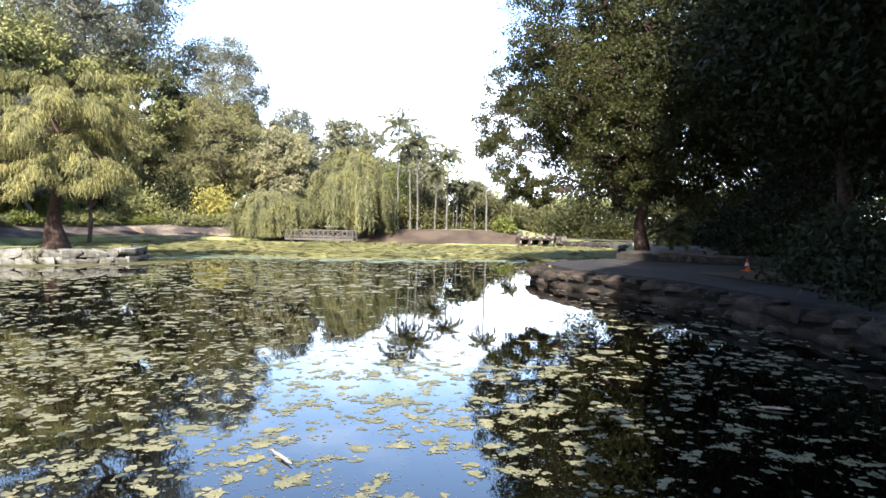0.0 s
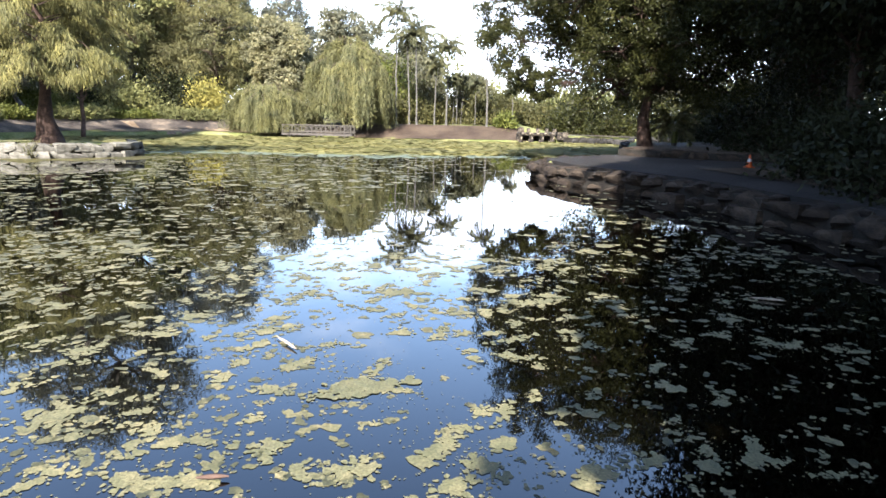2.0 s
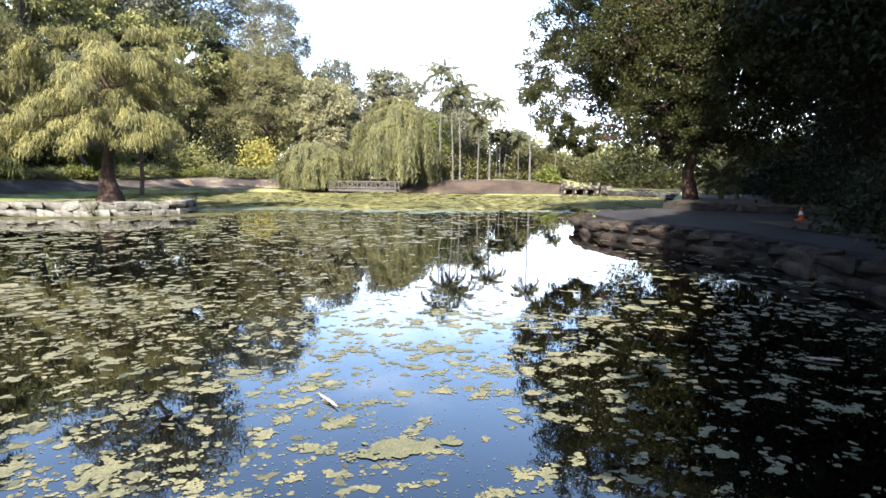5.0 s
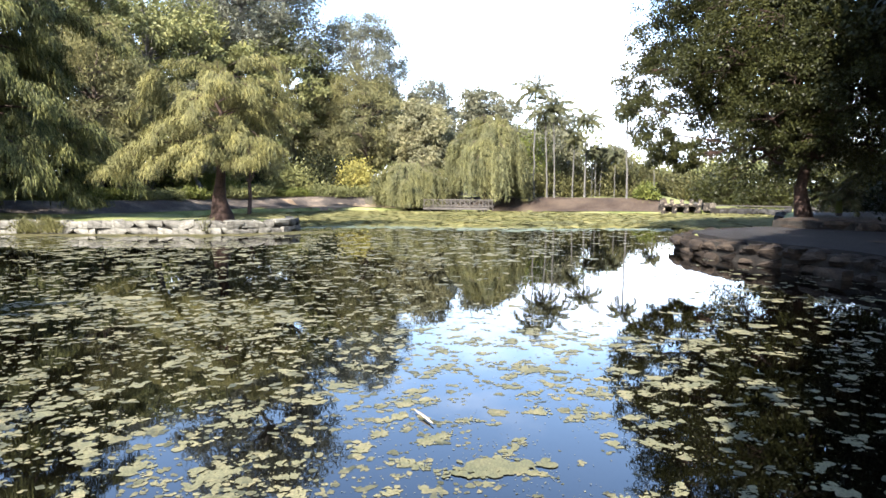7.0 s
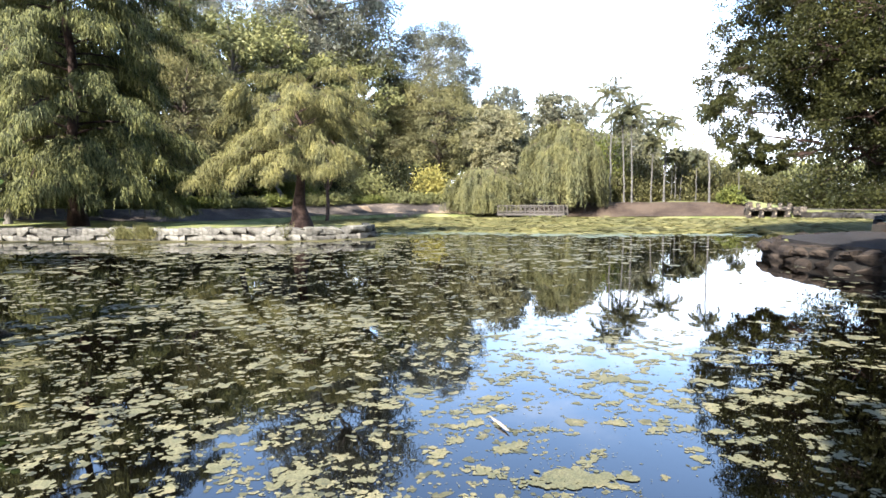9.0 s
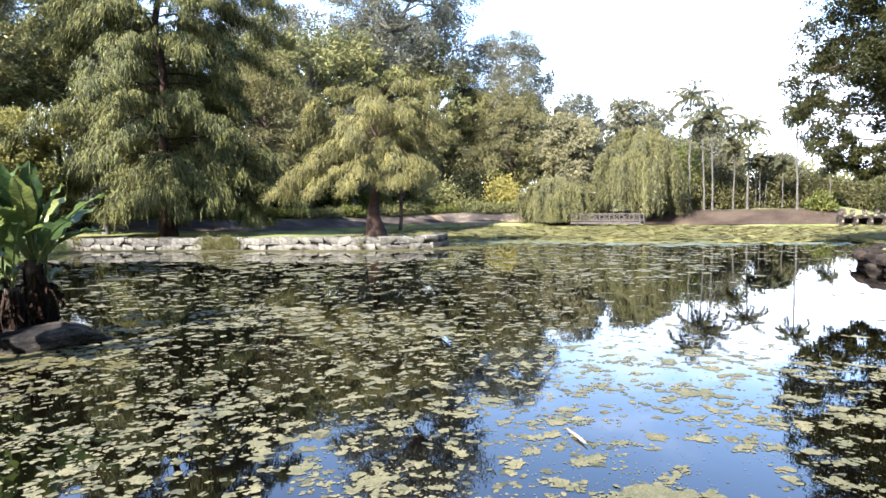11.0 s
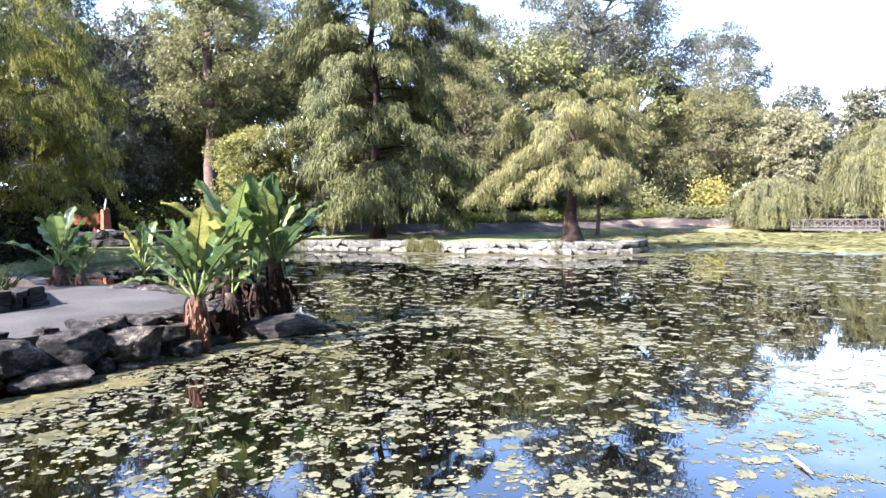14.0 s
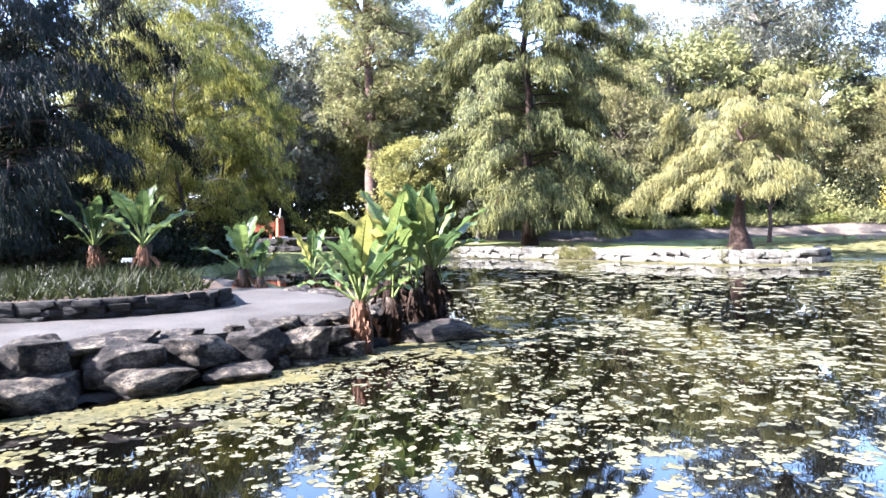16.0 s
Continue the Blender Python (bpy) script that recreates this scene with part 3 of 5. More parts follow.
def shore_distance(x, y, ring=SHORE):
    """Distance from the shore line, positive on land."""
    x, y = np.asarray(x, float), np.asarray(y, float)
    best, inside = np.full(x.shape, 1e9), np.zeros(x.shape, bool)
    for (ax, ay), (bx, by) in zip(ring, np.roll(ring, -1, 0)):
        dx, dy = bx - ax, by - ay
        t = np.clip(((x - ax) * dx + (y - ay) * dy) / (dx * dx + dy * dy), 0, 1)
        best = np.minimum(best, (x - ax - t * dx) ** 2 + (y - ay - t * dy) ** 2)
        cross = (ay > y) != (by > y)
        with np.errstate(divide="ignore", invalid="ignore"):
            inside ^= cross & (x < (bx - ax) * (y - ay) / (by - ay) + ax)
    return np.where(inside, -1, 1) * np.sqrt(best)


def smooth_step(a, b, v):
    t = np.clip((v - a) / (b - a), 0, 1)
    return t * t * (3 - 2 * t)


PATH = [(-60, 18), (-44, 24), (-33, 28.5), (-27.5, 33), (-25.6, 38), (-25.0, 44), (-23.4, 49.5), (-19.5, 53.6), (-14, 57.6), (-8, 62)]


def beyond_path(x, y):
    """Distance across the path's middle line, positive on the side away from the pond."""
    best, side = np.full(x.shape, 1e9), np.zeros(x.shape)
    for (ax, ay), (bx, by) in zip(PATH, PATH[1:]):
        dx, dy = bx - ax, by - ay
        t = np.clip(((x - ax) * dx + (y - ay) * dy) / (dx * dx + dy * dy), 0, 1)
        d = np.hypot(x - ax - t * dx, y - ay - t * dy)
        cross = dx * (y - ay) - dy * (x - ax)
        side = np.where(d < best, np.sign(cross), side)
        best = np.minimum(best, d)
    return best * side


def land_height(x, y, sd):
    """Height of the ground: low terraces round the pond, a slope behind the far shore, a gentle rise outwards."""
    far = smooth_step(46.5, 48.5, y) * smooth_step(-18, -14, x) * smooth_step(10, 7, x)
    terrace = np.where((x > 2.5) & (y < 30), 0.5, np.where((x < -7) & (y < 7), np.where(x > -9.6, -0.06, 0.38), 0.45))
    bank = 0.08 + 1.0 * smooth_step(0, 4.5, sd)
    z = terrace * (1 - far) + bank * far
    rise = np.clip(sd - 6, 0, 60) * 0.022 + 1.2 * smooth_step(25, 90, sd)
    slope = (0.8 + 0.1 * smooth_step(42, 50, y)) * smooth_step(-1.9, 1.9, beyond_path(x, y)) * smooth_step(-9, -15, x) * smooth_step(14, 22, y)
    return z + rise + slope - 0.18 * smooth_step(-14, -19, x) * smooth_step(26, 31, y)


def ground_height(x, y):
    x, y = np.asarray(x, float), np.asarray(y, float)
    sd = shore_distance(x, y)
    step = smooth_step(-0.05, 0.22, sd)
    return (-0.8 + step * (land_height(x, y, np.maximum(sd, 0)) + 0.8))


def gz(x, y):
    return float(ground_height(np.array([x]), np.array([y]))[0])


def axis(lo, hi, step, reach):
    inner = np.arange(lo, hi + step, step)
    k = 1.22 ** np.arange(1, 40)
    outer = np.cumsum(step * k)
    outer = outer[outer < reach]
    return np.concatenate([lo - outer[::-1], inner, hi + outer])


gx, gy = axis(-38, 15, 0.44, 2500), axis(-4, 53, 0.44, 2500)
GX, GY = np.meshgrid(gx, gy, indexing="ij")
GZ = ground_height(GX.ravel(), GY.ravel()).reshape(GX.shape)
GZ += np.where(GZ > 0.3, 0.03 * np.sin(GX * 1.3 + np.sin(GY)) * np.cos(GY * 1.1), 0)
nx, ny = GX.shape
i, j = np.meshgrid(np.arange(nx - 1), np.arange(ny - 1), indexing="ij")
quads = np.stack([i * ny + j, (i + 1) * ny + j, (i + 1) * ny + j + 1, i * ny + j + 1], -1).reshape(-1, 4)
ground = new("ground", mesh_from("ground", np.stack([GX, GY, GZ], -1), quads, GRASS, True))
tagged(ground, "mown grass lawn and banks round the pond", "lawn", kind="structure")
wv = [(-45, -6, 0), (20, -6, 0), (20, 56, 0), (-45, 56, 0)]
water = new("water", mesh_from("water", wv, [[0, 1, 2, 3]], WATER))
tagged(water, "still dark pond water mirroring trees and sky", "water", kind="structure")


def ribbon(name, line, width, mat, label, category, lift=0.02, step=0.5):
    """A strip of paving or mulch that follows the ground along a line."""
    pts = along(line, step)
    k = 9
    v = []
    for q, a in pts:
        for e in np.linspace(-0.5, 0.5, k):
            v.append((q[0] - math.sin(a) * width * e, q[1] + math.cos(a) * width * e))
    v = np.array(v)
    z = ground_height(v[:, 0], v[:, 1]) + lift
    n = len(pts)
    a, b = np.meshgrid(np.arange(n - 1), np.arange(k - 1), indexing="ij")
    f = np.stack([a * k + b, a * k + b + 1, (a + 1) * k + b + 1, (a + 1) * k + b], -1).reshape(-1, 4)[:, ::-1]
    ob = new(name, mesh_from(name, np.column_stack([v, z]), f, mat, True))
    return tagged(ob, label, category, kind="structure")


ribbon("path", PATH, 2.4, GRAVEL,
       "sloping grey-brown gravel path strewn with leaves", "path", 0.035)
ribbon("sandy_bank", [(-24.3, 45.5), (-22.6, 48.6), (-19.6, 51.2), (-16.8, 52.2), (-14.6, 52.4)], 3.4, SANDY, "sunlit pale sandy bank beside the path", "bank", 0.03)
ribbon("mulch_bank", [(-14, 52.6), (-6, 52.8), (2, 52.3), (6.6, 52.0)], 5.0, MULCH, "bare mulch bank sloping to the water", "bank", 0.03)
ribbon("weir_path", [(8.6, 53.0), (11.2, 52.4), (14.0, 51.0), (16.0, 47.8), (15.2, 42)], 2.8, GRAVEL, "grey path leading past the stone weir", "path", 0.13)
# near-black soil strip that paints the shadow into the boulder gaps
ribbon("shore_soil", [(-8.5, -3), (-8.55, 0.5), (-8.5, 2.5), (-8.8, 4.0), (-9.3, 4.9), (-10.4, 5.5), (-13, 5.4)], 1.1, MORTAR, "soil between the boulders, darkened like shadowed gaps", "soil", 0.12, 0.25)
ribbon("pavement", [(5.5, 21.6), (8.2, 24), (10.6, 29.4), (12.9, 38), (16.2, 47.4), (17.5, 58)], 3.0, GRAVEL, "grey path along the shaded shore", "path", 0.03)


def slab(name, outline, z0, z1, mat, label, category):
    bm = bmesh.new()
    f = bm.faces.new([bm.verts.new((x, y, z0)) for x, y in outline])
    if f.normal.z < 0:
        f.normal_flip()
    r = bmesh.ops.extrude_face_region(bm, geom=[f])
    bmesh.ops.translate(bm, verts=[e for e in r["geom"] if isinstance(e, bmesh.types.BMVert)], vec=(0, 0, z1 - z0))
    bmesh.ops.recalc_face_normals(bm, faces=bm.faces[:])
    me = bpy.data.meshes.new(name)
    bm.to_mesh(me)
    bm.free()
    me.materials.append(mat)
    return tagged(new(name, me), label, category, kind="structure")


slab("pavement_left", [(-8.8, -6), (-8.6, 0.2), (-8.6, 1.6), (-8.7, 2.8), (-8.95, 4.0), (-9.7, 4.9), (-11.2, 5.2), (-13.9, 4.9), (-14.5, 3.9), (-18, 3.0), (-24, 2.4), (-24, -6)],
     0.0, 0.505, CONCRETE, "sunlit worn concrete path beside the boulders", "path")

ribbon("back_path", [(-14.4, 4.2), (-19, 4.0), (-25, 3.2), (-34, 2.4)], 2.0, CONCRETE, "pale worn path behind the raised bed", "path", 0.06, 0.3)

# ---- walls of stone ----
def stone_wall(name, line, courses, height, size, mat, label, rng, depth=0.35, core=True, z0=-0.08, proud=0.05, gap=1.0, piece="stone", block=0.62):
    """Coursed stones along a line, each its own piece, before a core of mortar."""
    wall = thing(name, Matrix(), label, "stone wall", kind="structure")
    kinds = [stone_mesh(rng, piece, mat, 1, 1, 1, 2, 0.14 if block < 0.8 else 0.07, block, 9 if block < 0.8 else 3) for _ in range(7)]
    ch = (height - z0) / courses
    for c in range(courses):
        pts = along(line, lambda: size * rng.uniform(0.7, 1.3))
        for (q, a), (q2, _) in zip(pts, pts[1:]):
            m = (q + q2) / 2
            ln = np.linalg.norm(q2 - q)
            s = Matrix.Diagonal((ln * gap * 1.04, depth * rng.uniform(0.9, 1.2), ch * rng.uniform(0.9, 1.15), 1))
            ang = math.degrees(math.atan2(q2[1] - q[1], q2[0] - q[0]))
            child(piece, kinds[rng.integers(7)], wall, at=pose(m[0] + rng.normal(0, 0.02), m[1] + rng.normal(0, 0.02), z0 + ch * (c + 0.5) + rng.normal(0, 0.01), rng.normal(0, 3), rng.normal(0, 3), ang) @ s)
    if core:
        p = np.asarray(line, float)
        d = np.gradient(p, axis=0)
        nrm = np.stack([-d[:, 1], d[:, 0]], 1) / np.linalg.norm(d, axis=1)[:, None]
        n = len(p)
        a, b = p - nrm * depth * 0.27, p + nrm * depth * 0.27
        v = np.concatenate([np.column_stack([a, np.full(n, z0 - 0.5)]), np.column_stack([a, np.full(n, height - 0.05)]),
                            np.column_stack([b, np.full(n, height - 0.05)]), np.column_stack([b, np.full(n, z0 - 0.5)])])
        f = [[k * n + i, k * n + i + 1, ((k + 1) % 4) * n + i + 1, ((k + 1) % 4) * n + i] for k in range(4) for i in range(n - 1)]
        child("mortar_core", mesh_from("mortar_core", v, f, MORTAR), wall)
    return wall


rng = np.random.default_rng(11)
stone_wall("island_wall", [(-34, 18.2), (-30.5, 19.2), (-27.5, 20.3), (-22.5, 21.95), (-18.8, 22.5), (-14, 23.55), (-12.35, 25.2), (-12.1, 26.2), (-12.9, 27.3)], 2, 0.52, 0.52, SANDSTONE,
           "low retaining wall of pale rough stones", rng, 0.4, block=0.93)
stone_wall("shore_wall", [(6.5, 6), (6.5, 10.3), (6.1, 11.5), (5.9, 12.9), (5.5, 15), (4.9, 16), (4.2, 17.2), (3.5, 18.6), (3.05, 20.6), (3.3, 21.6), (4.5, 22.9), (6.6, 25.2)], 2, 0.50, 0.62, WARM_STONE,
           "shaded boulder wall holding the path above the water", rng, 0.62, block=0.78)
stone_wall("far_shore_wall", [(10.4, 37.6), (13.6, 47.4), (11.6, 49.8), (9.2, 50.0)], 1, 0.5, 0.7, SLATE, "low edge of grey stones below the far path", rng, 0.5, block=0.75)

# ---- trees and shrubs ----
def R(k):
    return np.random.default_rng(k)


def on(x, y, turn=0, z=None):
    return pose(x, y, gz(x, y) if z is None else z, 0, 0, turn)


plume_tree(on(-14.95, 24.95), R(1), 6.4, 2.9, ((2.0, 2.5), (3.2, 2.9), (4.6, 3.0), (5.8, 3.0), (6.8, 2.7)), "small weeping swamp cypress with a flared dark trunk", CYPRESS, BARK_DARK, 28, 17, 50, 0.54, 0.022,
           0.24, 2.2, lean=(0.1, 0.2), rise=0.22, sag=0.42, hem=1.3, spread=0.24,
           extra=((3.55, 2.9, 4.7), (3.2, 2.7, 4.4), (3.9, 3.0, 4.4), (-0.9, 2.6, 2.2), (-1.6, 2.7, 2.5), (0.35, 5.0, 3.5), (0.2, 4.3, 3.3), (4.3, 3.1, 3.4), (-0.4, 3.6, 3.0), (-2.2, 3.4, 3.5)))
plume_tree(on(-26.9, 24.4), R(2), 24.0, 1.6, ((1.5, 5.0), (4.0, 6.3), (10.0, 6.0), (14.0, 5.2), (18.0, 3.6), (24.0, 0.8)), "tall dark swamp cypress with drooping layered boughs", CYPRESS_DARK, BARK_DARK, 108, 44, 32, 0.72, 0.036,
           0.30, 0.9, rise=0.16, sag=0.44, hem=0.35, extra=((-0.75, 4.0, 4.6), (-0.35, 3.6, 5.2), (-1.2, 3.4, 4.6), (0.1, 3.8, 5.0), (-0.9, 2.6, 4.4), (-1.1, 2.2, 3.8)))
weeping_tree(on(-7.3, 52.3), R(3), 7.0, 3.7, 2.4, "weeping willow trailing over a timber footbridge", WILLOW, BARK, 62, 190, 2.6, 14, 0.4, 0.36, 0.26, 0.40, size=0.30, width=0.04, floor=0.25, twigs=9, low_reach=0.9)
weeping_tree(on(-13.4, 51.2), R(8), 3.5, 3.8, 1.8, "lower weeping willow beside the larger one", WILLOW, BARK, 40, 180, 2.8, 14, 0.25, 0.4, 0.2, 0.28, size=0.30, width=0.04, floor=0.12, twigs=9)
broad_tree(on(8.5, 27.3), R(4), 13.0, 6.0, 0.6, "large spreading evergreen tree with dark glossy leaves", OAK, BARK_DARK, 54, 46, 42, 0.125, 0.5, 0.22, lean=(-1.0, -0.4), lobe=0.25, loose=0.12, heart=3500, heart_size=0.42, crown_at=(0.1, 0.0),
           outer=((-6.1, -0.4, 4.2, 1.15), (-6.3, 0.3, 5.6, 1.2), (-5.6, -1.0, 3.0, 0.9), (-5.7, 0.6, 7.1, 1.3), (-5.3, -0.5, 8.6, 1.3), (-4.9, 0.4, 10.0, 1.4), (-4.6, -1.2, 2.6, 0.8),
                  (-4.3, 0.2, 8.6, 1.4), (-4.4, -0.6, 5.8, 1.0), (-4.0, 0.5, 11.2, 1.5), (-4.3, 0.3, 4.7, 1.25), (-3.4, 0.0, 5.3, 1.2), (-3.5, 0.4, 6.6, 1.3), (-2.8, -0.3, 7.8, 1.3), (-5.0, 0.8, 6.6, 1.1)))
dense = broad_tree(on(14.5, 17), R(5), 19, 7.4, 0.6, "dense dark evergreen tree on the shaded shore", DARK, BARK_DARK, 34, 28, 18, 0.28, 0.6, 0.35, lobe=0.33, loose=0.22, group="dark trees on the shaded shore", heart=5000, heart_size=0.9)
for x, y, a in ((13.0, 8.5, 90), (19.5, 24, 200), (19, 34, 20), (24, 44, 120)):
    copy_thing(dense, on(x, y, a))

# canopy added to keep sky light off the shore path
arching = broad_tree(on(11.0, 13.4), R(6), 16, 6.8, 3.6, "dark evergreen tree added to arch over the shaded path", DARK, BARK_DARK, 30, 28, 27, 0.22, 0.6, 0.3, lobe=0.36, loose=0.22, heart=5000, heart_size=0.8)
# this copy is out of view, there for its shade alone
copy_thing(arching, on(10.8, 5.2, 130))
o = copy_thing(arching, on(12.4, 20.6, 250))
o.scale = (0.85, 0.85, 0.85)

# trees added out of view, at and behind the viewer, to shade the near shore
shade_tree = broad_tree(on(9.2, 2.5), R(9), 20, 6.6, 3.2, "unseen tree added for shade on the near shore", DARK, BARK, 28, 22, 10, 0.95, 0.8, 0.4, lobe=0.36, loose=0.22, group="shade trees on the near shore")
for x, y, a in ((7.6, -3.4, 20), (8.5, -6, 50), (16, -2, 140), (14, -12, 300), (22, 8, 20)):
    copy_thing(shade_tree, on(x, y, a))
# stretched copies, added so that shade reaches the boulder wall and path
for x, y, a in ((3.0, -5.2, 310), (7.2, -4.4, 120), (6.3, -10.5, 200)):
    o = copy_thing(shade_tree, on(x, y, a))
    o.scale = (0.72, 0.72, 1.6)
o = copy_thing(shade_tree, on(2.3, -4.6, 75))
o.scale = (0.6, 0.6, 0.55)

# another one added out of view, to shade the feathery acacia
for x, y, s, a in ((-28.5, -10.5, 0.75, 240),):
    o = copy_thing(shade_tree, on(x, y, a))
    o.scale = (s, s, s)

# gum trees and others round the lawn: a few forms, repeated at other sizes and turns
def repeat(ob, places, group):
    for x, y, s, a in places:
        o = copy_thing(ob, on(x, y, a))
        o.scale = (s, s, s)
        tagged(o, group=group)
    tagged(ob, group=group)


broad_tree(on(-36.8, 20.0), R(7), 21, 4.0, 4.4, "tall gum tree with pinkish trunk and open crown", GUM_PALE, BARK_PINK, 34, 22, 34, 0.24, 0.35, 0.5, lobe=0.30, loose=0.2, squash=0.6, wobble=0.006)
gum_a = broad_tree(on(-31.0, 58.2), R(21), 30, 10.0, 9.0, "tall gum tree with an open bluish crown", GUM_BLUE, BARK_PALE, 46, 20, 34, 0.36, 0.35, 0.42, lobe=0.22, loose=0.24, squash=0.7)
repeat(gum_a, [(-21.8, 63, 0.62, 100), (-42, 50, 0.73, 200), (-59.8, 16.2, 0.82, 40), (-56, 34, 0.78, 300), (-40, 70, 0.82, 150)], "open gum trees beyond the lawn")
gum_b = broad_tree(on(-33, 50.5), R(22), 17, 5.5, 4.0, "leafy gum tree with olive-green foliage", GUM, BARK_PALE, 24, 20, 18, 0.41, 0.4, 0.35, lobe=0.28, loose=0.22)
repeat(gum_b, [(-37.5, 29, 0.95, 45), (-46, 40, 1.0, 70), (-50, 24, 0.9, 160), (-47.4, 7.7, 1.05, 250), (-40.2, 22, 0.75, 320), (-39, 32, 0.8, 20), (-27, 66, 0.8, 90), (-56, 0, 1.0, 190), (-62, 10, 1.0, 20), (-32.8, 45.4, 0.95, 15), (-30.4, 53.2, 0.85, 105), (-27.4, 58.5, 0.95, 265), (-61, 24, 1.0, 120), (-55, 12, 0.8, 210)], "olive gum trees beyond the lawn")
gum_c = broad_tree(on(-41.8, 17.2), R(23), 15, 4.0, 2.0, "grey-green tree with fine dense foliage", GUM_BLUE, BARK_PALE, 24, 20, 19, 0.35, 0.4, 0.3, lobe=0.3, loose=0.22)
repeat(gum_c, [(-47.5, 21.1, 0.85, 60), (-43, 12, 1.05, 130), (-36, 36, 0.75, 200), (-17.2, 74, 0.9, 270), (-28, 44, 0.62, 10), (-35, 44, 0.7, 310), (-34, 30.5, 0.62, 140), (-42, 24, 0.8, 220), (-33, 25.5, 0.5, 30)], "grey-green trees round the lawn")
she_oak = broad_tree(on(-20.4, 60.2), R(24), 12.4, 4.6, 1.5, "olive she-oak with soft drooping needles", RUST, BARK, 26, 24, 30, 0.32, 0.2, 0.3, lobe=0.32, loose=0.22, droop=0.8)
repeat(she_oak, [(-31.5, 37.5, 0.95, 80), (-25.6, 60, 0.85, 170)], "she-oaks beyond the lawn")
broad_tree(on(-13.7, 56.5), R(25), 9.0, 2.9, 1.0, "pale flowering tree with creamy foliage", CREAM, BARK, 20, 24, 34, 0.26, 0.45, 0.25, lobe=0.34, loose=0.22)
dark_tree = broad_tree(on(-14, 93.8), R(26), 13.5, 6, 2.0, "rounded skyline tree tinted grey-green as if by haze", HAZY, BARK, 20, 20, 18, 0.55, 0.45, 0.3, lobe=0.32, loose=0.22)
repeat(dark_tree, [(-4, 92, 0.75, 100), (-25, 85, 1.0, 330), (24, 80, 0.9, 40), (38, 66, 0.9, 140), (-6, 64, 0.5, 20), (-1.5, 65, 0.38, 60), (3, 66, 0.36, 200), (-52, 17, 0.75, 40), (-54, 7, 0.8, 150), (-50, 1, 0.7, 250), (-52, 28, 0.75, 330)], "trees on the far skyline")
broad_tree(on(-30.5, 18.9), R(27), 6.4, 2.3, 0.8, "pale yellowish-green small leafy tree", LIME, BARK, 18, 22, 34, 0.16, 0.45, 0.12, lobe=0.36, loose=0.22)
broad_tree(on(-21.9, 40.5), R(28), 9, 3.0, 3.0, "slender tree with a reddish trunk", RUST, BARK_PINK, 14, 20, 30, 0.22, 0.3, 0.15, lobe=0.34, loose=0.22)

slim = broad_tree(on(-34.6, 39.0), R(29), 14, 2.4, 8.0, "slender gum with a bare reddish trunk", GUM, BARK_PINK, 10, 16, 20, 0.3, 0.4, 0.2, lobe=0.4, loose=0.22, flare=0.3)
repeat(slim, [(-33.4, 40.2, 1.1, 140), (-39.5, 27.5, 0.95, 250)], "slender gums behind the lawn")

# dark feathery tree, bamboo and undergrowth beside the side pond
# dark tree added behind the acacia as a black body for its shade
o = copy_thing(dense, on(-26.0, -2.4, 60))
o.scale = (0.6, 0.6, 0.62)
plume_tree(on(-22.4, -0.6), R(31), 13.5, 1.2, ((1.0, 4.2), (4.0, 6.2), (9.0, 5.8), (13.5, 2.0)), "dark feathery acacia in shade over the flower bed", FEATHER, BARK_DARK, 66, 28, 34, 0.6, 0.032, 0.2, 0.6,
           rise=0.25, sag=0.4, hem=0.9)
bamboo = plume_tree(on(-28.0, 6.2), R(32), 10.6, 0.6, ((0.5, 2.6), (4.0, 4.4), (8.5, 4.6), (10.6, 2.0)), "arching yellow-green bamboo clump", BAMBOO, BARK, 46, 26, 26, 0.5, 0.035, 0.1, 0.5,
                    rise=0.5, sag=0.6, hem=0.4, name="bamboo", category="bamboo")
for x, y, s, a in ((-31.5, 5.2, 0.6, 90), (-30.0, 8.6, 0.8, 200)):
    o = copy_thing(bamboo, on(x, y, a))
    o.scale = (s, s, s)
def shrubs(rows, seed):
    for k, (x, y, r, h, mt, lb) in enumerate(rows):
        bush(on(x, y), R(seed + k), r, h, lb, mt, min(int(40 + 26 * r * h), 220), 24, 0.12 + 0.0022 * math.hypot(x, y), 0.5)


# shrubs round the lawn beyond the pond
shrubs([(-20.2, 56.9, 1.7, 3.3, YELLOW, "golden-leaved bright yellow garden shrub"), (-24.6, 58.5, 2.0, 4.2, DARK, "dark reddish-leaved dense garden shrub"), (-15.4, 53.6, 1.5, 2.9, GUM, "olive shrub beside the willow"),
        (-27.6, 57.5, 2.2, 2.4, GUM, "mid-green rounded garden shrub"), (-28.5, 46, 2.2, 2.0, SHRUB, "mid-green low garden shrub"),
        (-38.0, 25.6, 2.4, 5.0, GUM, "tall olive shrub on the lawn edge"), (-35, 47, 3.0, 3.5, DARK, "dark thicket beyond the lawn")], 80)
er = R(340)
edging = bush(on(-33.6, 31.2), R(341), 0.95, 0.62, "low leafy edging plant by the path", SHRUB, 60, 26, 0.16, 0.5, group="edging plants along the path")
tufty = bush(on(-31.2, 32.6), R(342), 1.0, 0.75, "tuft of tall olive grass by the path", GUM, 60, 26, 0.2, 0.3, group="edging plants along the path")
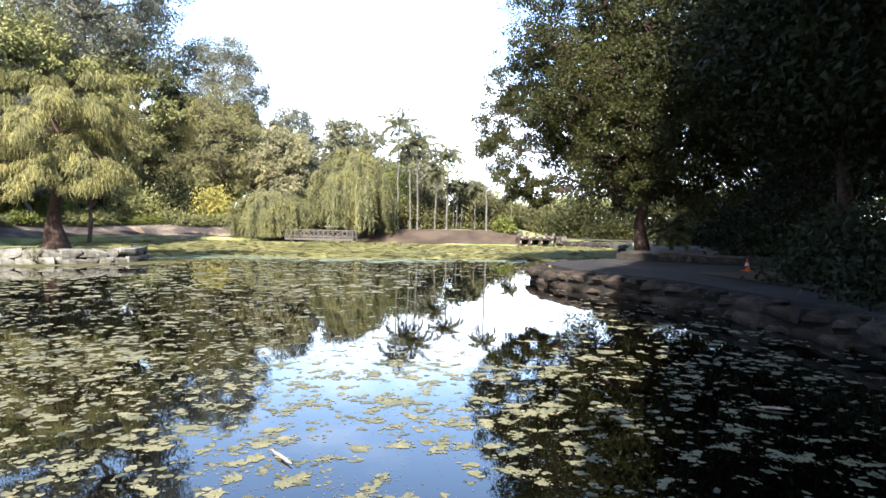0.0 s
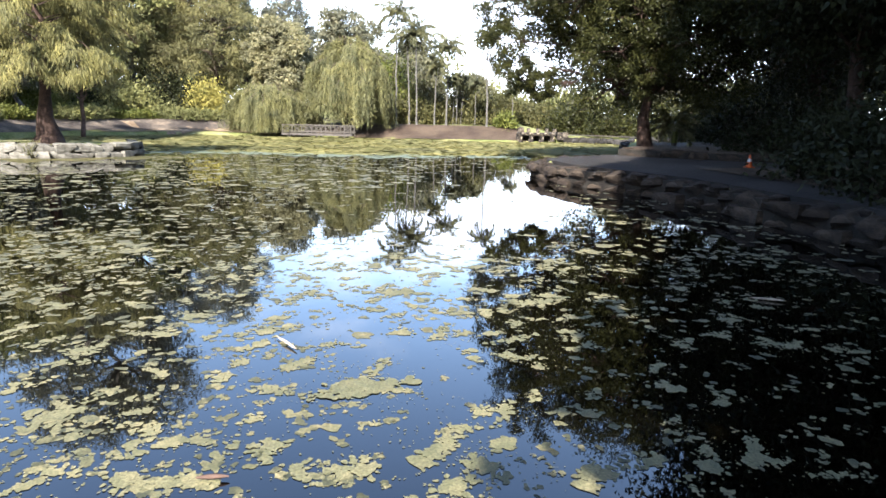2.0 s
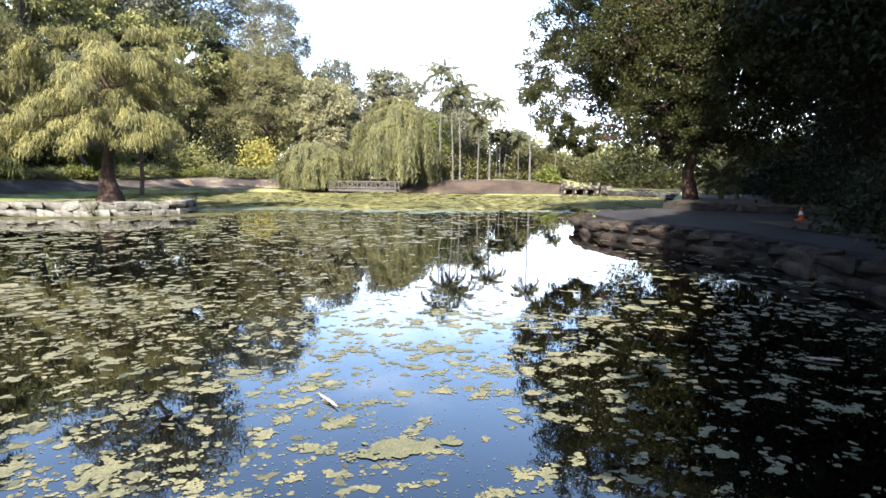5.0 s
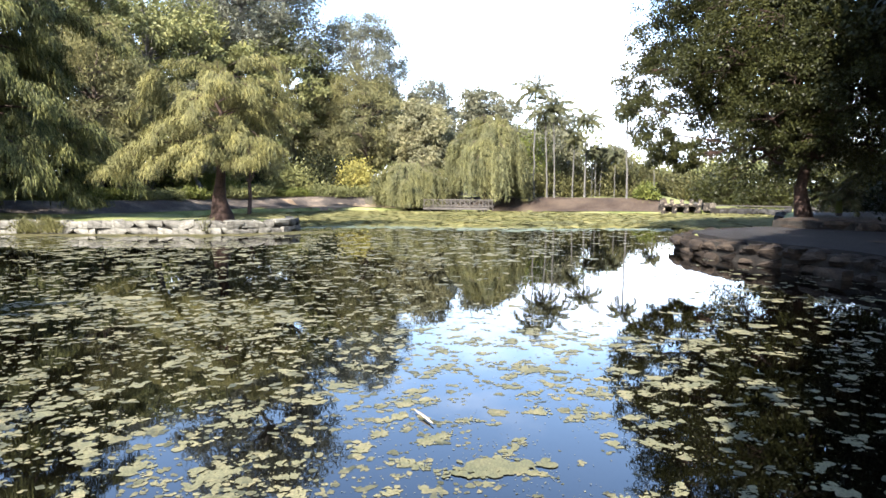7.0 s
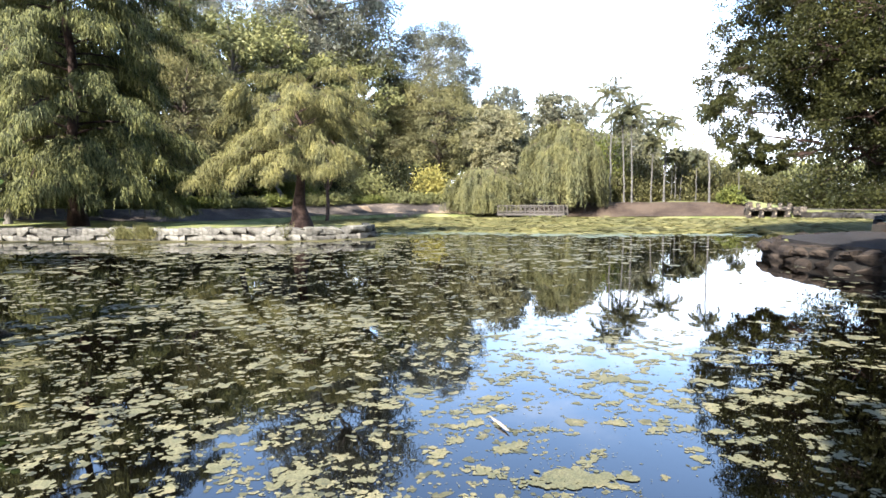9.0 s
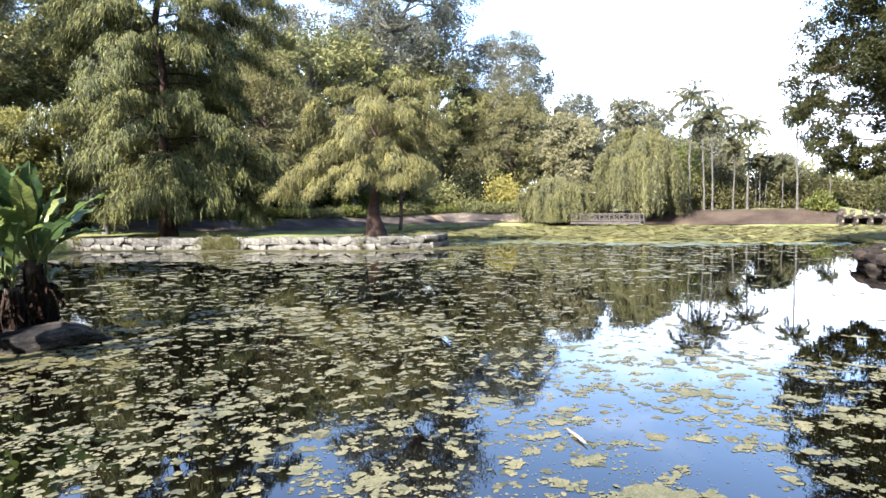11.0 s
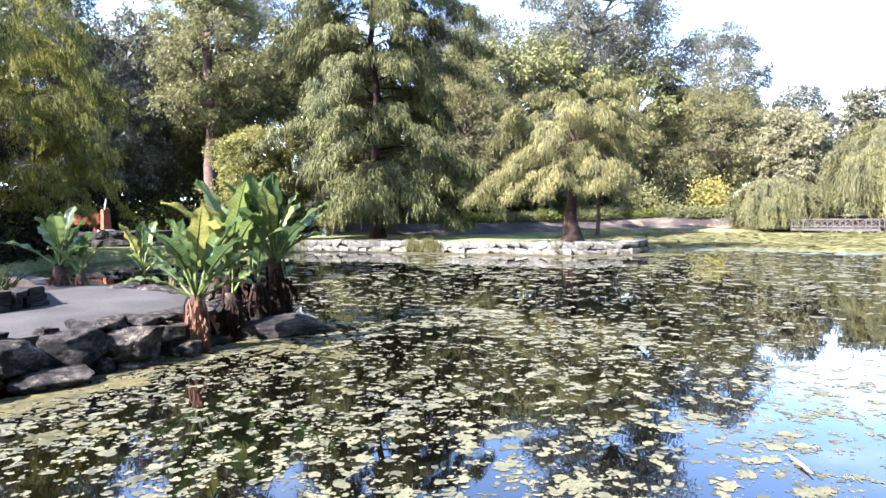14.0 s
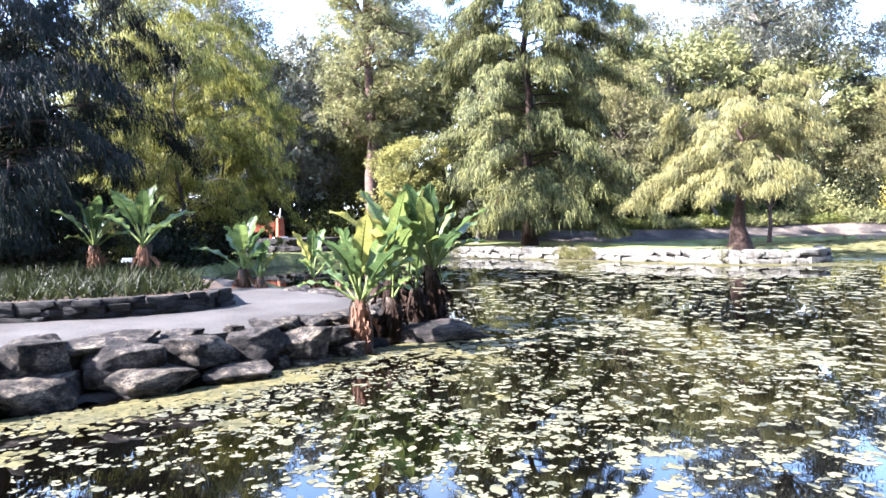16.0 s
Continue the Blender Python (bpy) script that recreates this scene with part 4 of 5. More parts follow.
for k, (q, a) in enumerate(along([(-38, 28.8), (-34.5, 30.6), (-29.6, 34.4), (-27.6, 38.3), (-26.7, 44.2), (-24.8, 50.2), (-20.6, 54.7), (-16.4, 57.8)], 1.1)):
    o = copy_thing(tufty if (k // 4) % 2 else edging, on(q[0] + er.normal(0, 0.2), q[1] + er.normal(0, 0.2), er.uniform(0, 360)))
    z = er.uniform(0.75, 1.25)
    o.scale = (z, z, z * er.uniform(0.8, 1.2))
# shrubs on the far bank
shrubs([(12.8, 66, 3.0, 3.6, OAK, "dark shrub beyond the far path"), (8.8, 63.5, 2.8, 2.6, OLIVE, "broad green shrub behind the stone weir"), (11.5, 59, 2.4, 2.6, OAK, "green shrub beside the far path"),
        (5.8, 62.5, 2.0, 3.0, OLIVE, "olive shrub behind the palms"), (14.5, 55, 2.6, 2.6, OAK, "dark shrub beside the far path"), (17.5, 48, 3.0, 3.2, OAK, "dark shrub under the spreading tree"),
        (-4.8, 58.5, 2.2, 6.0, SHRUB, "tall yellowish shrub behind the palms"), (-7.5, 59.6, 2.4, 4.6, OLIVE, "olive shrub behind the willow"), (-2.2, 61, 2.4, 4.4, OLIVE, "olive shrub behind the palm trunks"),
        (1.9, 61, 2.6, 4.4, OLIVE, "green shrub behind the palm trunks"), (-0.5, 58, 1.6, 2.2, OLIVE, "low olive shrub among the palms"), (3.5, 58, 1.6, 2.6, OLIVE, "low green shrub among the palms"),
        (-3.5, 57, 1.4, 2.4, OLIVE, "low olive shrub among the palms"), (5.0, 52.8, 0.9, 1.1, SHRUB, "small bright shrub at the bank"), (24, 50, 4, 4.0, OAK, "dark thicket beyond the path")], 120)
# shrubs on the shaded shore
# the DARK ones carry the shore's shade in their leaf colour
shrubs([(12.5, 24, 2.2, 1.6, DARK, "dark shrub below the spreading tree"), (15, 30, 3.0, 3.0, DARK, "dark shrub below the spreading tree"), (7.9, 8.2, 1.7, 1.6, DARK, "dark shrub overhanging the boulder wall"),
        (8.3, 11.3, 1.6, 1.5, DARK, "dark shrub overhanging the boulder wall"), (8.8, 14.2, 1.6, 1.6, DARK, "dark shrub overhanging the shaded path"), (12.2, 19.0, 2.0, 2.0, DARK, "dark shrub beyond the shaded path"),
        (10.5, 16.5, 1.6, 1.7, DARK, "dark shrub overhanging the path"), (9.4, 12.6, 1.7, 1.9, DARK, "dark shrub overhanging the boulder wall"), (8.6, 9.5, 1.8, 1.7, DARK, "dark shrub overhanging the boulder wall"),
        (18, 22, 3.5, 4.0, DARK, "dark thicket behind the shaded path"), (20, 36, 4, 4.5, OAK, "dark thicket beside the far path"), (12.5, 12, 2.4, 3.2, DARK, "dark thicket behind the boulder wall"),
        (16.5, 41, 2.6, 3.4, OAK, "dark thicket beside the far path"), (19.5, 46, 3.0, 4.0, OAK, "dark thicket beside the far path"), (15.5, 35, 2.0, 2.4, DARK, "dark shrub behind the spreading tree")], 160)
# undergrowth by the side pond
# DARK leaves here are coloured near black to stand in for shade
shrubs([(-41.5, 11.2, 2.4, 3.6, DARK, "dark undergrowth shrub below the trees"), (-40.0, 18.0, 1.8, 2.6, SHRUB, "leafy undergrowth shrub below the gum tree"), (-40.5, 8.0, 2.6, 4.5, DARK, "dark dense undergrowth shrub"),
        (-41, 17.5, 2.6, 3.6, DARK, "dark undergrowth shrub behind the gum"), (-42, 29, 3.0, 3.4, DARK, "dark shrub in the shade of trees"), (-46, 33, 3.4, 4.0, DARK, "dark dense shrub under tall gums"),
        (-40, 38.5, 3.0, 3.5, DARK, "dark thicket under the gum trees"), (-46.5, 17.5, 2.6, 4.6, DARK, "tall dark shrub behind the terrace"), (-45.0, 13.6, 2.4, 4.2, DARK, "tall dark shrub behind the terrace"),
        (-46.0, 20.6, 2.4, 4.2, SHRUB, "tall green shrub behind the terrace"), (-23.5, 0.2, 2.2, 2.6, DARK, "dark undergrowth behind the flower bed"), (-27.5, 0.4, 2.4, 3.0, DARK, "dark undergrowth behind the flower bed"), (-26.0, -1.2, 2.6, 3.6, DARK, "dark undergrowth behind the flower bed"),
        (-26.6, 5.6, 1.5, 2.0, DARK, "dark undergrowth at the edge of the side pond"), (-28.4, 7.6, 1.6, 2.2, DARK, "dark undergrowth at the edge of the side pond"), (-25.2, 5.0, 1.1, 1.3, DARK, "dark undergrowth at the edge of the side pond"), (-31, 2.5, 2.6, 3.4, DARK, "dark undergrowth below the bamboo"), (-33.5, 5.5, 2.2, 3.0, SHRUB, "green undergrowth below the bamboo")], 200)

# thickets below the gum trees beyond the lawn
ug = R(260)
shrubs([(-d * math.sin(math.radians(az)), d * math.cos(math.radians(az)), ug.uniform(2.2, 3.4), ug.uniform(2.4, 4.6), (DARK, GUM, DARK, SHRUB, RUST)[k % 5],
         ("dark thicket under the gum trees", "olive thicket at the edge of the lawn", "dark thicket under the gum trees", "green shrub beyond the lawn", "olive brush beyond the lawn")[k % 5])
        for k, (az, d) in enumerate([(22, 62), (25, 60), (28, 62), (31, 59), (34, 62), (37, 58), (40, 60), (43, 57), (46, 60), (49, 54), (52, 56), (55, 52), (58, 55), (61, 52), (20, 66), (24, 65), (27, 63), (30, 60), (33, 56)])], 270)

# woods that close the view far off
wr = R(700)
cl = []
for k in range(1100):
    a, d = wr.uniform(0, 2 * math.pi), wr.uniform(112, 150)
    c = np.array([d * math.cos(a), d * math.sin(a), 0.0])
    top = 9 + 3.5 * math.sin(a * 9) + wr.uniform(-2.5, 2.5)
    top += 6.5 if a > 1.8 else 0
    top *= 1 - 0.7 * math.exp(-((a - 1.44) / 0.09) ** 2)
    m, big = (110, 1.25 if a > 1.8 else 0.85) if 0.9 < a < 3.2 else (24, 2.2)
    q = wr.normal(0, 1, (m, 3)) * np.array([3.0, 3.0, top * 0.2]) + np.array([0, 0, top * 0.55])
    q[:, 2] = np.abs(q[:, 2])
    cl.append(blades(c + q, wr.normal(0, 1, (m, 3)), wr.uniform(0.7, 1.4, m) * big, wr.uniform(0.4, 0.8, m) * big, wr))
woods = new("far_woods", mesh_from("far_woods", *join(cl), GUM))
woods.location.z = gz(100, 90) - 0.5
tagged(woods, "distant belt of mixed grey-green woodland", "woodland", kind="stuff")

# palms
for k, (x, y, h, fr, tk) in enumerate([(-3.8, 54.2, 8.4, 2.6, 0.13), (-2.7, 54.4, 6.6, 2.5, 0.12), (-2.1, 54.0, 6.9, 2.6, 0.12), (-0.7, 55, 4.4, 1.6, 0.11), (0.3, 56, 6.0, 2.3, 0.14), (0.9, 57, 3.4, 1.1, 0.07),
                                       (1.2, 57.2, 3.6, 1.1, 0.07), (2.7, 55.2, 3.1, 1.2, 0.07), (1.6, 58, 3.4, 1.1, 0.07), (3.55, 53.2, 6.6, 1.8, 0.13), (6.1, 57.7, 2.8, 1.2, 0.08)]):
    palm(on(x, y), R(150 + k), h - 0.3, fr * 0.88, "slender palm with a pale smooth trunk", 15, tk * 0.56)
palm(on(10.0, 28.3), R(170), 0.5, 1.3, "low pale-green fern-like cycad on soil", 14, 0.16, 0.6, "cycads under the tree")

# ---- timber footbridge under the willow ----
def box(name, size, at, mat, parent, bevel=0.012):
    bm = bmesh.new()
    bmesh.ops.create_cube(bm, size=1.0, matrix=Matrix.Diagonal((*size, 1)))
    bmesh.ops.bevel(bm, geom=bm.edges[:], offset=bevel, segments=1, affect="EDGES")
    ob = part(name, bm, mat, parent)
    ob.matrix_basis = at
    return ob


bridge = thing("footbridge", pose(-9.2, 49.1, 0.36, 0, 0, -6) @ Matrix.Diagonal((0.8, 0.8, 0.7, 1)), "weathered timber footbridge with cross-braced railing", "footbridge")
for i in range(14):
    box("plank", (0.44, 1.5, 0.05), pose(-3.0 + i * 0.46, 0, 0), TIMBER, bridge)
for side in (-0.72, 0.72):
    box("beam", (6.6, 0.12, 0.18), pose(0, side, -0.12), TIMBER, bridge)
    railing = box("railing", (6.6, 0.06, 0.08), pose(0, side, 0.86), TIMBER, bridge)
    box("lower_rail", (6.6, 0.06, 0.08), pose(0, 0, -0.68), TIMBER, railing)
    for i in range(8):
        box("post", (0.09, 0.09, 0.98), pose(-3.2 + i * 0.914, 0, -0.44), TIMBER, railing)
    for i in range(7):
        for sgn in (1, -1):
            box("brace", (0.05, 0.035, 1.06), pose(-2.74 + i * 0.914, 0.02 * sgn, -0.36, 0, sgn * 52, 0), TIMBER, railing, 0.006)
for x in (-2.6, 0, 2.6):
    for side in (-0.6, 0.6):
        box("pile", (0.16, 0.16, 1.2), pose(x, side, -0.75), TIMBER, bridge)

# ---- stone weir ----
weir = thing("weir", pose(7.1, 49.6, 0.0, 0, 0, 4) @ Matrix.Scale(0.86, 4), "small grey stone weir with three dark openings", "weir")
box("sill", (3.4, 1.2, 0.4), pose(0, 0.3, -0.15), SLATE, weir, 0.03)
for x in (-1.45, -0.5, 0.45, 1.4):
    box("pier", (0.34, 1.0, 0.62), pose(x, 0.25, 0.3), ROCK, weir, 0.04)
box("back_wall", (3.3, 0.2, 0.7), pose(0, 0.75, 0.3), SLATE, weir, 0.02)
for i in range(5):
    box("cap_stone", (0.66, 1.1, 0.26), pose(-1.32 + i * 0.66, 0.25, 0.74 + 0.02 * (i % 2)), ROCK, weir, 0.05)
for x in (-1.5, -0.7, 0.1, 0.9, 1.6):
    box("rail_stone", (0.3, 0.3, 0.42), pose(x, 0.1, 1.05), ROCK, weir, 0.05)
box("side_block", (1.0, 0.8, 0.7), pose(2.4, 0.6, 0.6), ROCK, weir, 0.05)

# ---- boulders along the concrete path ----
rng = R(300)
boulder_kinds = [stone_mesh(rng, "boulder", ROCK, 1, 1, 1, 13, 0.13, 0.76, 13) for _ in range(6)]
# each: how far out it lies, place along the edge, bottom, top, width
BOULDERS = [(-8.42, 0.04, 0.22, 0.66, 0.66), (-8.38, 0.89, 0.04, 0.60, 0.98), (-8.12, 0.10, -0.12, 0.32, 0.84), (-8.14, 1.15, -0.10, 0.29, 1.08), (-8.38, 1.81, 0.10, 0.58, 0.88), (-8.02, 2.17, -0.08, 0.20, 0.78),
            (-8.38, 2.58, 0.08, 0.50, 0.74), (-8.43, 3.22, 0.04, 0.47, 0.74), (-8.56, 3.77, 0.14, 0.42, 0.54), (-8.48, 3.86, -0.06, 0.21, 0.48), (-8.70, 0.0, 0.42, 0.70, 0.62), (-8.68, 0.86, 0.42, 0.66, 1.12),
            (-8.72, 2.34, 0.38, 0.56, 0.28), (-8.74, 2.79, 0.36, 0.58, 0.40), (-8.76, 3.14, 0.34, 0.58, 0.40), (-8.8, 3.52, 0.34, 0.56, 0.50), (-8.95, 3.98, 0.34, 0.57, 0.74), (-8.35, 1.33, 0.10, 0.34, 0.26),
            (-8.28, 2.80, -0.06, 0.17, 0.36), (-8.7, 1.72, 0.40, 0.60, 0.50), (-8.45, -0.62, 0.0, 0.62, 0.8), (-8.15, -0.75, -0.12, 0.3, 0.9), (-8.34, 2.18, 0.0, 0.2, 0.4), (-8.4, 3.3, -0.08, 0.12, 0.6)]
for k, (x, y, z0, z1, w) in enumerate(BOULDERS):
    o = new("boulder", boulder_kinds[k % 6])
    o.matrix_basis = pose(x - 0.06, y, (z0 + z1) / 2, rng.normal(0, 3), rng.normal(0, 3), 90 + rng.normal(0, 6) + (180 if k % 4 > 1 else 0)) @ Matrix.Diagonal((w * 0.96, min(0.7, w * 0.5 + 0.2), (z1 - z0) * 1.04, 1))
    tagged(o, "rough weathered grey boulder edging the pond", "boulder", "boulders edging the pond")
for x, y, z, w, h, a in ((-9.3, 4.45, 0.46, 0.7, 0.22, 60), (-8.2, -1.6, 0.2, 1.0, 0.6, 70), (-10.2, 5.15, 0.42, 0.8, 0.3, 10), (-11.2, 5.4, 0.4, 0.9, 0.3, 5), (-12.3, 5.3, 0.4, 0.8, 0.28, 170), (-13.3, 5.15, 0.4, 0.8, 0.3, 175)):
    o = new("boulder", boulder_kinds[int(abs(x * 7)) % 6])
    o.matrix_basis = pose(x, y, z, 4, -3, a) @ Matrix.Diagonal((w, w * 0.7, h, 1))
    tagged(o, "rough weathered grey boulder edging the pond", "boulder", "boulders edging the pond")
o = new("flat_rock", stone_mesh(rng, "flat_rock", ROCK, 1, 1, 1, 6, 0.16))
o.matrix_basis = pose(-8.95, 5.65, 0.02, 0, 0, 62) @ Matrix.Diagonal((1.75, 1.05, 0.5, 1))
tagged(o, "broad smooth grey rock lying in shallow water", "rock")

# raised bed with its wall of dark slabs
BED = [(-11.75, 3.15), (-11.35, 2.6), (-11.3, 2.0), (-11.42, 1.27), (-11.75, 0.4), (-12.1, -0.3), (-12.6, -1.5), (-13.2, -4)]
stone_wall("bed_wall", BED, 3, 0.80, 0.34, SLATE, "low dry wall of dark stacked slabs", R(301), 0.24, z0=0.49, piece="slab_stone", block=0.85)
slab("bed_soil", BED + [(-24, -4), (-24, 2.2), (-18, 3.3), (-13.5, 3.5)], 0.5, 0.78, MULCH, "dark soil of a raised garden bed", "flower bed")
n = 11000
px, py = rng.uniform(-19, -11.4, n), rng.uniform(-3, 3.3, n)
keep = (shore_distance(px, py, np.array(BED + [(-24, -4), (-24, 2.2), (-18, 3.3), (-13.5, 3.5)])) < -0.3)
px, py = px[keep], py[keep]
tufts = blades(np.column_stack([px, py, np.full(len(px), 0.76)]), np.column_stack([rng.normal(0, 0.9, len(px)), rng.normal(0, 0.9, len(px)), np.ones(len(px))]), rng.uniform(0.12, 0.5, len(px)), 0.035, rng)
o = new("bedding_grass", mesh_from("bedding_grass", *tufts, BEDDING))
tagged(o, "grassy green bedding plants in a raised bed", "plants", kind="stuff")


# ---- large-leaved plants ----
def big_leaf_material():
    m, n, l, b = material("broad_leaf", 0.35)
    info = n.new("ShaderNodeObjectInfo")
    c = ramp_node(n, l, info.outputs["Random"], [(0.0, (0.045, 0.075, 0.026)), (0.5, (0.085, 0.125, 0.04)), (0.88, (0.13, 0.165, 0.045)), (1.0, (0.28, 0.24, 0.06))]).outputs[0]
    tc, wave = n.new("ShaderNodeTexCoord"), n.new("ShaderNodeTexWave")
    wave.inputs["Scale"].default_value, wave.inputs["Distortion"].default_value = 5.0, 1.0
    l.new(tc.outputs["Generated"], wave.inputs["Vector"])
    vein = ramp_node(n, l, wave.outputs[0], [(0.0, (0.8, 0.8, 0.8)), (1.0, (1.1, 1.1, 1.05))])
    c = mix_node(n, l, 1.0, c, vein.outputs[0], "MULTIPLY")
    spot = noise_node(n, l, 6, 4.0)
    c = mix_node(n, l, ramp_node(n, l, spot.outputs[0], [(0.62, (0, 0, 0)), (0.75, (0.7, 0.7, 0.7))]).outputs[0], c, (0.32, 0.26, 0.07))
    l.new(c, b.inputs["Base Color"])
    b.inputs["Specular IOR Level"].default_value = 0.28
    bump_node(n, l, b, wave.outputs[0], 0.15, 0.01)
    tr, ms = n.new("ShaderNodeBsdfTranslucent"), n.new("ShaderNodeMixShader")
    l.new(c, tr.inputs["Color"])
    ms.inputs[0].default_value = 0.45
    l.new(b.outputs[0], ms.inputs[1])
    l.new(tr.outputs[0], ms.inputs[2])
    l.new(ms.outputs[0], n["Material Output"].inputs["Surface"])
    return m


BROAD = big_leaf_material()
STALK = rough_material("pale_green_stalk", [(0.3, (0.16, 0.22, 0.06)), (0.7, (0.28, 0.33, 0.11))], 3, 20, 0.1, 0.005, 0.45)


def leaf_blade(rng, length, width, el, arch, fold):
    """A stalk and a long oval blade that rises at el, arches over and is folded at its midrib; it points along x."""
    stalk = length * 0.55
    n, k = 13, 7
    s = np.linspace(0, 1, n)
    ang = el - arch * s ** 1.4
    step = length / (n - 1)
    sx = np.concatenate([[0], np.cumsum(np.cos(ang[:-1]) * step)])
    sz = np.concatenate([[0], np.cumsum(np.sin(ang[:-1]) * step)])
    e0 = min(1.5, el + 0.12)
    ox, oz = stalk * math.cos(e0), stalk * math.sin(e0)
    w = width * 1.75 * (s + 0.02) ** 0.55 * (1.0 - s) ** 0.62
    v = []
    ripple = rng.uniform(0, 6)
    for i in range(n):
        for q in np.linspace(-1, 1, k):
            up = abs(q) * w[i] * 0.5 * fold + 0.035 * math.sin(s[i] * 19 + ripple + q * 2) * abs(q) ** 2
            v.append((ox + sx[i] - math.sin(ang[i]) * up, q * w[i] * 0.5 * math.cos(fold * 0.6), oz + sz[i] + math.cos(ang[i]) * up))
    a, b = np.meshgrid(np.arange(n - 1), np.arange(k - 1), indexing="ij")
    f = np.stack([a * k + b, a * k + b + 1, (a + 1) * k + b + 1, (a + 1) * k + b], -1).reshape(-1, 4)
    blade = (np.array(v), f)
    rib = np.column_stack([np.concatenate([np.linspace(0, ox, 5)[:-1], ox + sx]), np.zeros(n + 4), np.concatenate([np.linspace(0, oz, 5)[:-1], oz + sz - 0.006])])
    stem = tube(rib, np.concatenate([np.linspace(0.028, 0.018, 4), np.linspace(0.018, 0.004, n)]), 6)
    return blade, stem


def big_plant(at, rng, trunk, leaves, length, label, group="broad-leaved plants by the water", dead=4, skirt=200, wide=0.45, dry=None):
    ob = thing("broad_leaved_plant", at, label, "plant", group)
    stem = bend((0, 0, -0.2), (rng.normal(0, 0.05), rng.normal(0, 0.05), trunk), 0, rng, 6, 0.01)
    child("stem", mesh_from("stem", *tube(stem, np.linspace(0.12, 0.09, 6), 9), BARK, True), ob)
    if skirt:
        a = rng.uniform(0, 6.28, skirt)
        z = rng.uniform(0.25, 1.0, skirt) * trunk
        chunks = []
        for q in range(skirt):
            out = np.array([math.cos(a[q]), math.sin(a[q]), 0])
            ln = min(z[q] - 0.02, rng.uniform(0.35, 0.95)) + 0.05
            s = np.linspace(0, 1, 5)
            p = out * (0.09 + rng.uniform(0.01, 0.09) * np.sin(s * 2.4))[:, None] + np.array([0, 0, 1]) * (z[q] - ln * s ** 1.3)[:, None] + rng.normal(0, 0.02, (5, 3))
            side = np.array([-out[1], out[0], 0]) * rng.uniform(0.005, 0.022)
            wv = np.array([0.6, 1, 0.9, 0.7, 0.15])[:, None]
            v = np.stack([p - side * wv, p + side * wv], 1).reshape(-1, 3)
            f = [[2 * i, 2 * i + 1, 2 * i + 3, 2 * i + 2] for i in range(4)]
            chunks.append((v, np.array(f)))
        child("dry_skirt", mesh_from("dry_skirt", *join(chunks), dry or DEAD), ob, "skirt of dry brown hanging leaves")
    for i in range(leaves):
        u = i / max(1, leaves - 1)
        el = max(0.5, 1.4 - 0.95 * u + rng.normal(0, 0.1))
        ln = length * rng.uniform(0.8, 1.1) * (1.0 if u < 0.8 else 0.75)
        blade, stalk = leaf_blade(rng, ln, ln * wide * rng.uniform(0.85, 1.15), el, 0.1 + 0.7 * u + rng.uniform(0, 0.3), rng.uniform(0.1, 0.4))
        leaf = child("leaf", mesh_from("leaf", *blade, BROAD, True), ob, at=pose(0, 0, trunk * rng.uniform(0.85, 1.0), 0, 0, i * 137.5 + rng.uniform(-20, 20)))
        child("stalk", mesh_from("stalk", *stalk, STALK, True), leaf)
    for i in range(dead):
        me = mesh_from("dry_leaf", *join(leaf_blade(rng, length * 0.45, length * 0.12, -0.95, 0.55, 1.2)), dry or DEAD, True)
        child("dry_leaf", me, ob, "withered drooping brown leaf", pose(0, 0, trunk * 0.85, 0, 0, rng.uniform(0, 360)))
    return ob


big_plant(pose(-8.55, 4.15, -0.05), R(401), 0.85, 17, 0.82, "tall broad-leaved plant with a shaggy dry trunk")
big_plant(pose(-9.4, 6.0, 0.0), R(402), 1.15, 18, 0.98, "tall broad-leaved plant at the water's edge", skirt=260, dry=SHADED_SKIRT)
big_plant(pose(-9.6, 5.3, 0.1), R(403), 1.0, 15, 0.95, "broad-leaved plant crowded behind its neighbours", skirt=260, dry=SHADED_SKIRT)
# extra plants added to fill the black shade behind the front one
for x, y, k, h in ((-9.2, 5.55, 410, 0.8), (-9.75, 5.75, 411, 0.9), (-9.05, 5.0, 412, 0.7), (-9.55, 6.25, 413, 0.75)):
    big_plant(pose(x, y, 0.0), R(k), h, 2, 0.7, "extra broad-leaved plant with a shade-darkened trunk", skirt=240, dry=SHADED_SKIRT)
big_plant(on(-18.6, 1.9, 0, 0.76), R(404), 0.75, 12, 0.95, "broad-leaved plant with yellowed leaves in the bed")
big_plant(on(-17.0, 2.75, 0, 0.76), R(405), 0.75, 10, 1.1, "broad-leaved plant with one tall upright leaf")
big_plant(on(-15.4, 4.65, 0, 0.3), R(406), 0.6, 10, 0.9, "smaller broad-leaved plant beside the path")
big_plant(on(-15.0, 4.9, 0, 0.25), R(407), 0.45, 6, 0.6, "young broad-leaved plant beside the path", skirt=24)
big_plant(on(-14.6, 6.05, 0, 0.0), R(408), 0.7, 6, 0.8, "small broad-leaved plant standing in the water", skirt=30)
big_plant(on(-13.4, 6.2, 0, 0.0), R(409), 0.7, 5, 0.7, "small broad-leaved plant standing in the water", skirt=30)

# ---- terrace, plinth and small things across the side pond ----
tr = R(500)
stone_wall("terrace_wall", [(-37.5, 8.4), (-35.3, 10.6), (-32.6, 12.4), (-31.2, 14.5)], 3, 0.75, 0.7, SLATE, "stepped terrace of dark stone blocks", tr, 0.6)
